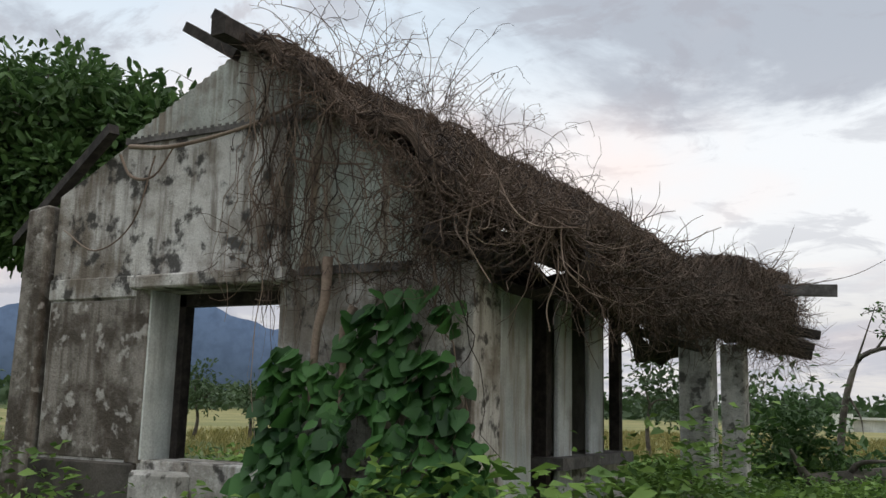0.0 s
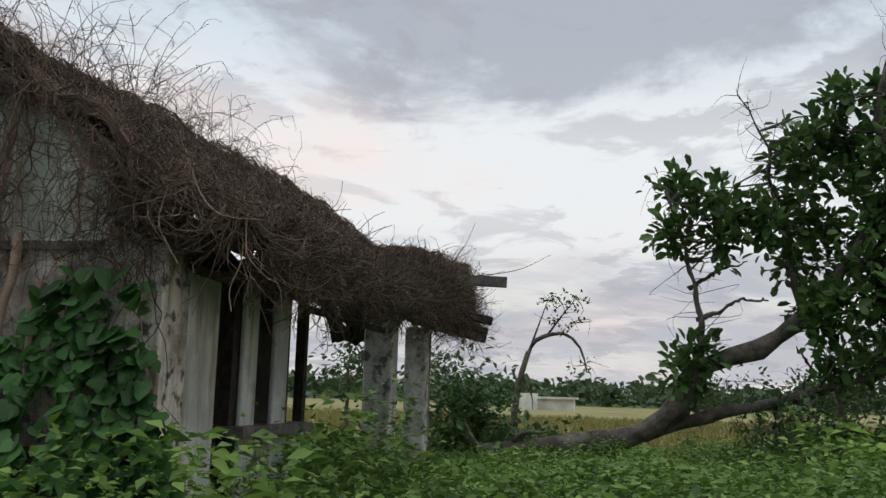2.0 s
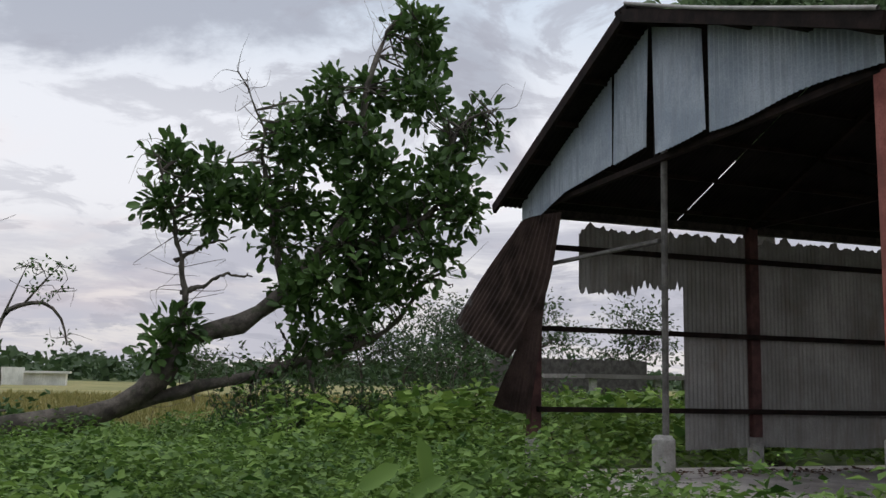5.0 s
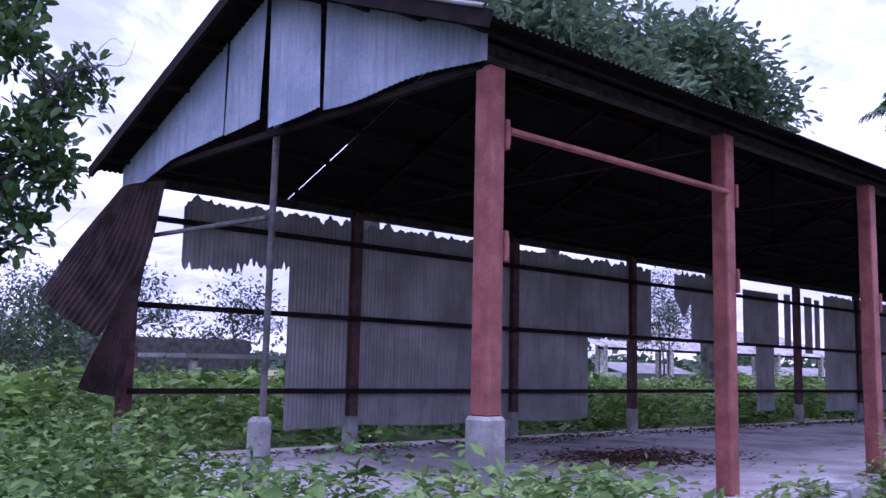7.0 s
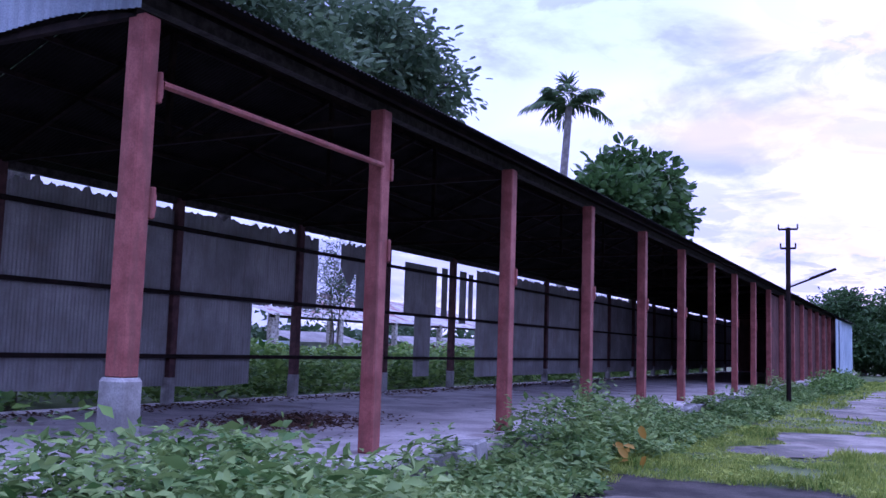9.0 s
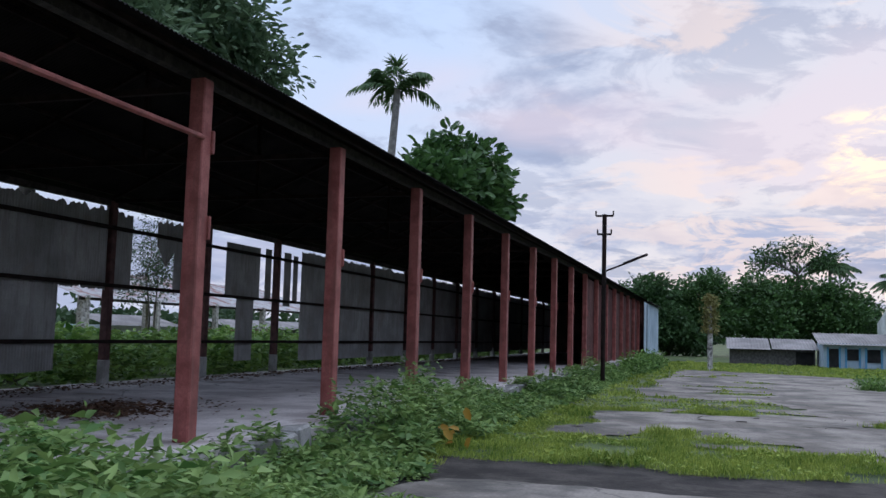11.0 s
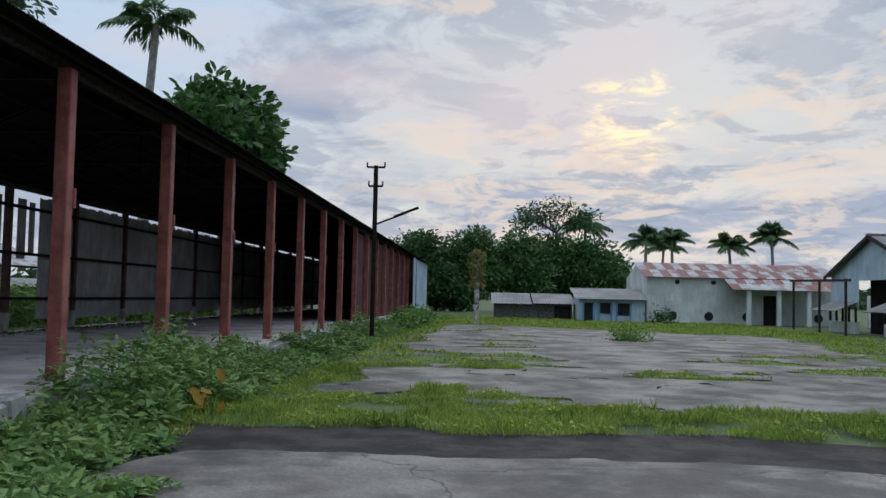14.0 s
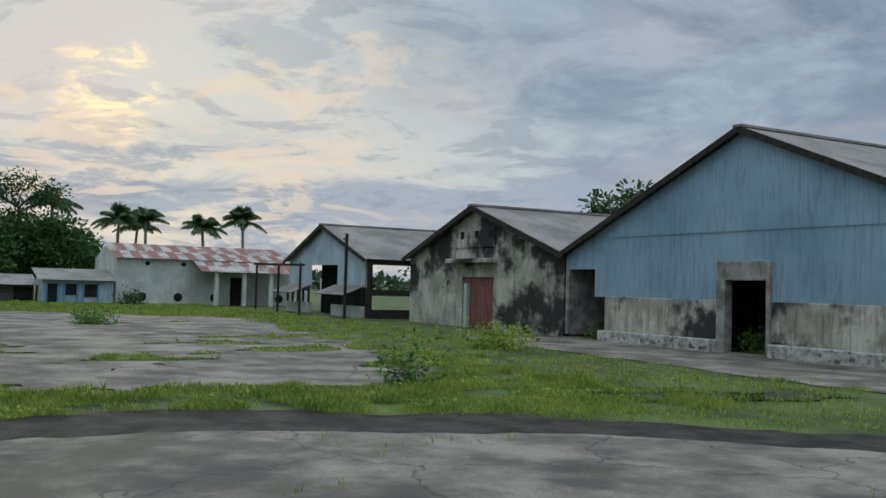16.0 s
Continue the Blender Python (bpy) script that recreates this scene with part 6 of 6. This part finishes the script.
for k in range(6200):
    x, y = RX + 0.1 + 2.6 * RNG.rand(), 0.05 + 9.9 * RNG.rand() ** 1.6
    paths.append(strand(x, y, RNG.uniform(0.5, 1.5), 10, 0.45))
    radii.append(np.linspace(0.0058, 0.0022, 10) * RNG.uniform(0.45, 1.7) * (1.0 + 0.03 * y))
for k in range(3200):
    x, y = RX + 0.1 + 2.6 * RNG.rand(), 0.1 + 9.5 * RNG.rand() ** 1.6
    paths.append(curl((x, y, vine_z(x, y) + lump(x, y)), RNG.normal(size=3) * [1, 0.8, 0.5], RNG.uniform(0.15, 0.45), 7, 1.7, 0.7))
    radii.append(np.linspace(0.0036, 0.0016, 7) * RNG.uniform(0.6, 1.4))
for k in range(4200):
    y = RNG.uniform(0.5, 10.3)
    top, low = vine_z(-8.6, y), skirt_z(y)
    p = np.array([-8.66 + 0.22 * RNG.rand(), y, low + (top - low) * RNG.rand()])
    paths.append(curl(p, RNG.normal(size=3) * [0.8, 0.8, 0.7] - [0, 0, 0.3], RNG.uniform(0.25, 0.7), 7, 1.5))
    radii.append(np.linspace(0.005, 0.002, 7) * RNG.uniform(0.6, 1.6))
tagged(piece("mat", tube_mesh("mat", paths, radii, M_TWIG, 3), vines, label="matted dry brown stems"), kind="stuff")
# the fringe that hangs from eave and verge, thickest where the roof has sunk
paths, radii, pale_p, pale_r = [], [], [], []
for k in range(1500):
    g = RNG.rand()
    if g < 0.42:
        y = 0.3 + 9.9 * RNG.rand() ** 1.1
        p = np.array([-8.58 + RNG.normal() * 0.1, y, skirt_z(y) + 0.15])
        drop = RNG.uniform(0.08, 0.4) + (0.5 * RNG.rand() if y > 7.5 else 0)
    elif g < 0.75:
        x = -9.6 + 1.1 * RNG.rand()
        p = np.array([x, 0.1 + RNG.normal() * 0.08, vine_z(x, 0.1) + 0.02])
        drop = RNG.uniform(0.06, 0.5)
    else:
        x = RX + 0.35 + 1.6 * RNG.rand()
        p = np.array([x, 0.06 + RNG.normal() * 0.05, vine_z(x, 0.1)])
        drop = RNG.uniform(0.05, 0.2)
    q = curl(p, np.array([RNG.normal() * 0.5, -0.25 + RNG.normal() * 0.3, -1.0]), drop * 1.5 + 0.1, 9, 1.1)
    (pale_p if k % 17 == 0 else paths).append(q)
    (pale_r if k % 17 == 0 else radii).append(np.linspace(0.0042, 0.0018, 9) * RNG.uniform(0.5, 1.5))
# stems that climb the gable wall in bundles, and the finer net between them
bundles = [(-10.9, 0.09, 22), (-10.58, 0.09, 22), (-10.3, 0.06, 9), (-10.0, 0.05, 8), (-9.78, 0.06, 16), (-9.55, 0.09, 22), (-9.35, 0.09, 24)]
for bx, spread, count in bundles:
    for k in range(count):
        x = bx + RNG.normal() * spread
        top = vine_z(max(min(x, -9.3), RX), 0.1) - RNG.uniform(0.0, 0.7) ** 1.5
        end = RNG.uniform(1.7, 2.3) if RNG.rand() < 0.75 else RNG.uniform(0.9, 1.6)
        s = np.linspace(0, 1, 14)[:, None]
        wob = np.cumsum(RNG.normal(size=(14, 3)) * [0.045, 0.01, 0.0], 0)
        q = np.array([x, HY - 0.09 - 0.09 * RNG.rand(), top]) + np.array([RNG.normal() * 0.14, 0, end - top]) * s + wob
        (pale_p if k % 3 == 0 else paths).append(q)
        (pale_r if k % 3 == 0 else radii).append(np.linspace(0.008, 0.003, 14) * RNG.uniform(0.25, 1.1))
for k in range(560):
    bx, spread, count = bundles[RNG.choice(7, p=np.array([0.18, 0.18, 0.1, 0.06, 0.13, 0.2, 0.15]))]
    x = bx + RNG.normal() * spread * 1.6
    z = RNG.uniform(2.0, max(2.3, vine_z(max(min(x, -9.3), RX), 0.1) - 0.02))
    q = curl((x, HY - 0.1 - 0.1 * RNG.rand(), z), RNG.normal(size=3) * [1, 0.15, 1], RNG.uniform(0.15, 0.5), 7, 1.5)
    q[:, 1] = np.minimum(q[:, 1], HY - 0.07)
    paths.append(q)
    radii.append(np.linspace(0.004, 0.0016, 7) * RNG.uniform(0.6, 1.4))
tagged(piece("fringe", tube_mesh("fringe", paths, radii, M_TWIG, 3), vines), kind="stuff")
for pts, r in (([(-10.3, HY - 0.12, 2.3), (-10.28, HY - 0.16, 2.0), (-10.33, HY - 0.17, 1.75), (-10.36, HY - 0.17, 1.2)], 0.05), ([(-10.05, HY - 0.14, 1.95), (-10.12, HY - 0.16, 1.75), (-10.1, HY - 0.17, 1.5), (-10.12, HY - 0.17, 0.9)], 0.04),
               ([(-12.4, HY - 0.06, 3.36), (-11.9, HY - 0.08, 3.3), (-11.2, HY - 0.09, 3.36), (-10.6, HY - 0.1, 3.5)], 0.022), ([(-12.5, HY - 0.06, 3.3), (-12.35, HY - 0.06, 3.1), (-12.1, HY - 0.06, 3.08), (-11.9, HY - 0.06, 3.3)], 0.016),
               ([(-12.1, HY - 0.06, 3.25), (-12.3, HY - 0.06, 2.7), (-12.7, HY - 0.06, 2.5), (-13.1, HY - 0.06, 2.7)], 0.01),
               ([(-10.75, HY - 0.11, 3.1), (-10.5, HY - 0.12, 3.02), (-10.25, HY - 0.12, 2.98), (-10.0, HY - 0.11, 2.95)], 0.012),
               ([(-8.95, -0.05, 2.75), (-8.8, -0.12, 2.5), (-8.65, -0.1, 2.38), (-8.4, -0.05, 2.36)], 0.008), ([(-9.1, -0.05, 2.6), (-9.12, -0.1, 2.35), (-9.05, -0.1, 2.2), (-8.95, -0.1, 2.05)], 0.007),
               ([(-8.6, 0.1, 2.35), (-8.55, 0.0, 2.1), (-8.62, 0.0, 1.9), (-8.6, 0.0, 1.75)], 0.006)):
    pale_p.append(spline(pts, 16))
    pale_r.append(np.linspace(r, r * 0.6, 16))
tagged(piece("pale_stem", tube_mesh("pale_stem", pale_p, pale_r, M_TWIGPALE, 4), vines, label="bleached pale stems"), kind="stuff")
# wiry shoots against the sky, each with a few side twigs
paths, radii = [], []
for k in range(330):
    f = RNG.rand() ** 1.3
    y = RNG.uniform(0.1, 4.5)
    x = RX + 0.25 + 2.6 * f
    h = RNG.uniform(0.15, 0.5) * (1.1 - 0.55 * f) + 0.75 * max(0, 1 - abs(f - 0.2) * 3.4) * RNG.rand()
    q = curl((x, y, vine_z(x, y)), np.array([RNG.normal() * 0.35 + 0.15, RNG.normal() * 0.3, 1.0]), h * 1.3, 11, 1.0)
    paths.append(q)
    radii.append(np.linspace(0.0045, 0.0022, 11))
    for m in range(RNG.randint(2, 6)):
        a = q[RNG.randint(3, 11)]
        paths.append(curl(a, RNG.normal(size=3) + [0.1, 0, 0.2], RNG.uniform(0.08, 0.32), 6, 1.4))
        radii.append(np.linspace(0.003, 0.0018, 6))
for k in range(26):
    a = np.array([-11.25 - 0.6 * RNG.rand(), 0.3 + 0.5 * RNG.rand(), 4.0])
    a[2] = hroof(a[0]) + 0.05
    paths.append(curl(a, np.array([RNG.normal() * 0.7 - 0.2, 0, 0.8]), RNG.uniform(0.15, 0.5), 8, 1.2))
    radii.append(np.linspace(0.004, 0.002, 8))
for pts in ([(-8.6, 8, 3.15), (-8.35, 8, 3.5), (-8.2, 8, 3.85)], [(-8.2, 7.5, 2.95), (-7.5, 7.5, 3.05), (-7.0, 7.5, 3.28)]):
    paths.append(spline(pts, 10))
    radii.append(np.linspace(0.008, 0.003, 10))
tagged(piece("shoot_tangle", tube_mesh("shoot_tangle", paths, radii, M_TWIG, 3), vines), kind="stuff")

# ---- green creeper on the front wall ----
creeper = thing("creeper", "green creeper with heart-shaped leaves climbing the wall", "creeper")
bm = bmesh.new()
outline = [(0, 0), (0.25, -0.1), (0.48, 0.08), (0.5, 0.32), (0.33, 0.62), (0, 1.0), (-0.33, 0.62), (-0.5, 0.32), (-0.48, 0.08), (-0.25, -0.1)]
mid1, mid2 = bm.verts.new((0, 0.3, 0)), bm.verts.new((0, 0.65, -0.03))
ring = [bm.verts.new((px, py, 0.12 * abs(px) - 0.12 * py * py)) for px, py in outline]
for i in range(len(ring)):
    j = (i + 1) % len(ring)
    bm.faces.new((ring[i], ring[j], mid1))
heart = to_mesh("leaf", bm, L_CREEPER)
spots = []
while len(spots) < 950:
    x, z = RNG.uniform(-11.5, -8.5), RNG.uniform(0.15, 2.2)
    top = 2.1 - 0.75 * max(0.0, -9.75 - x) - 1.3 * max(0.0, -10.6 - x) - 3.2 * max(0.0, x + 9.3) ** 0.8 + 0.35 * max(0.0, 1 - abs(x + 10.65) / 0.25)
    if z < top + 0.2 * fbm(x, z, 3.0, 4.0) and fbm(x, z, 2.4, 14.0) < 0.55 - 0.2 * (z > 1.5):
        bulge = 0.12 + 0.55 * max(0.0, 1.35 - z) * (0.5 + 0.5 * math.sin(x * 3)) + 0.1 * RNG.rand()
        spots.append((x, HY - bulge, z))
for i, p in enumerate(spots):
    s = RNG.uniform(0.07, 0.18)
    e = Euler((radians(RNG.uniform(215, 275)), radians(RNG.normal() * 30), radians(RNG.normal() * 42)))
    m = Matrix.LocRotScale(p, e, (s, s, s))
    if i < 300:
        piece("leaf", heart, creeper, m)
    else:
        spots[i] = m
V = np.array([v.co for v in heart.vertices])
T = np.array([list(f.vertices) for f in heart.polygons]).ravel()
VV, TT = [], []
for i, m in enumerate(spots[300:]):
    A = np.array(m)
    VV.append(V @ A[:3, :3].T + A[:3, 3])
    TT.append(T + i * len(V))
tagged(piece("foliage", soup("foliage", np.concatenate(VV), 3, np.concatenate(TT), L_CREEPER), creeper), kind="stuff")
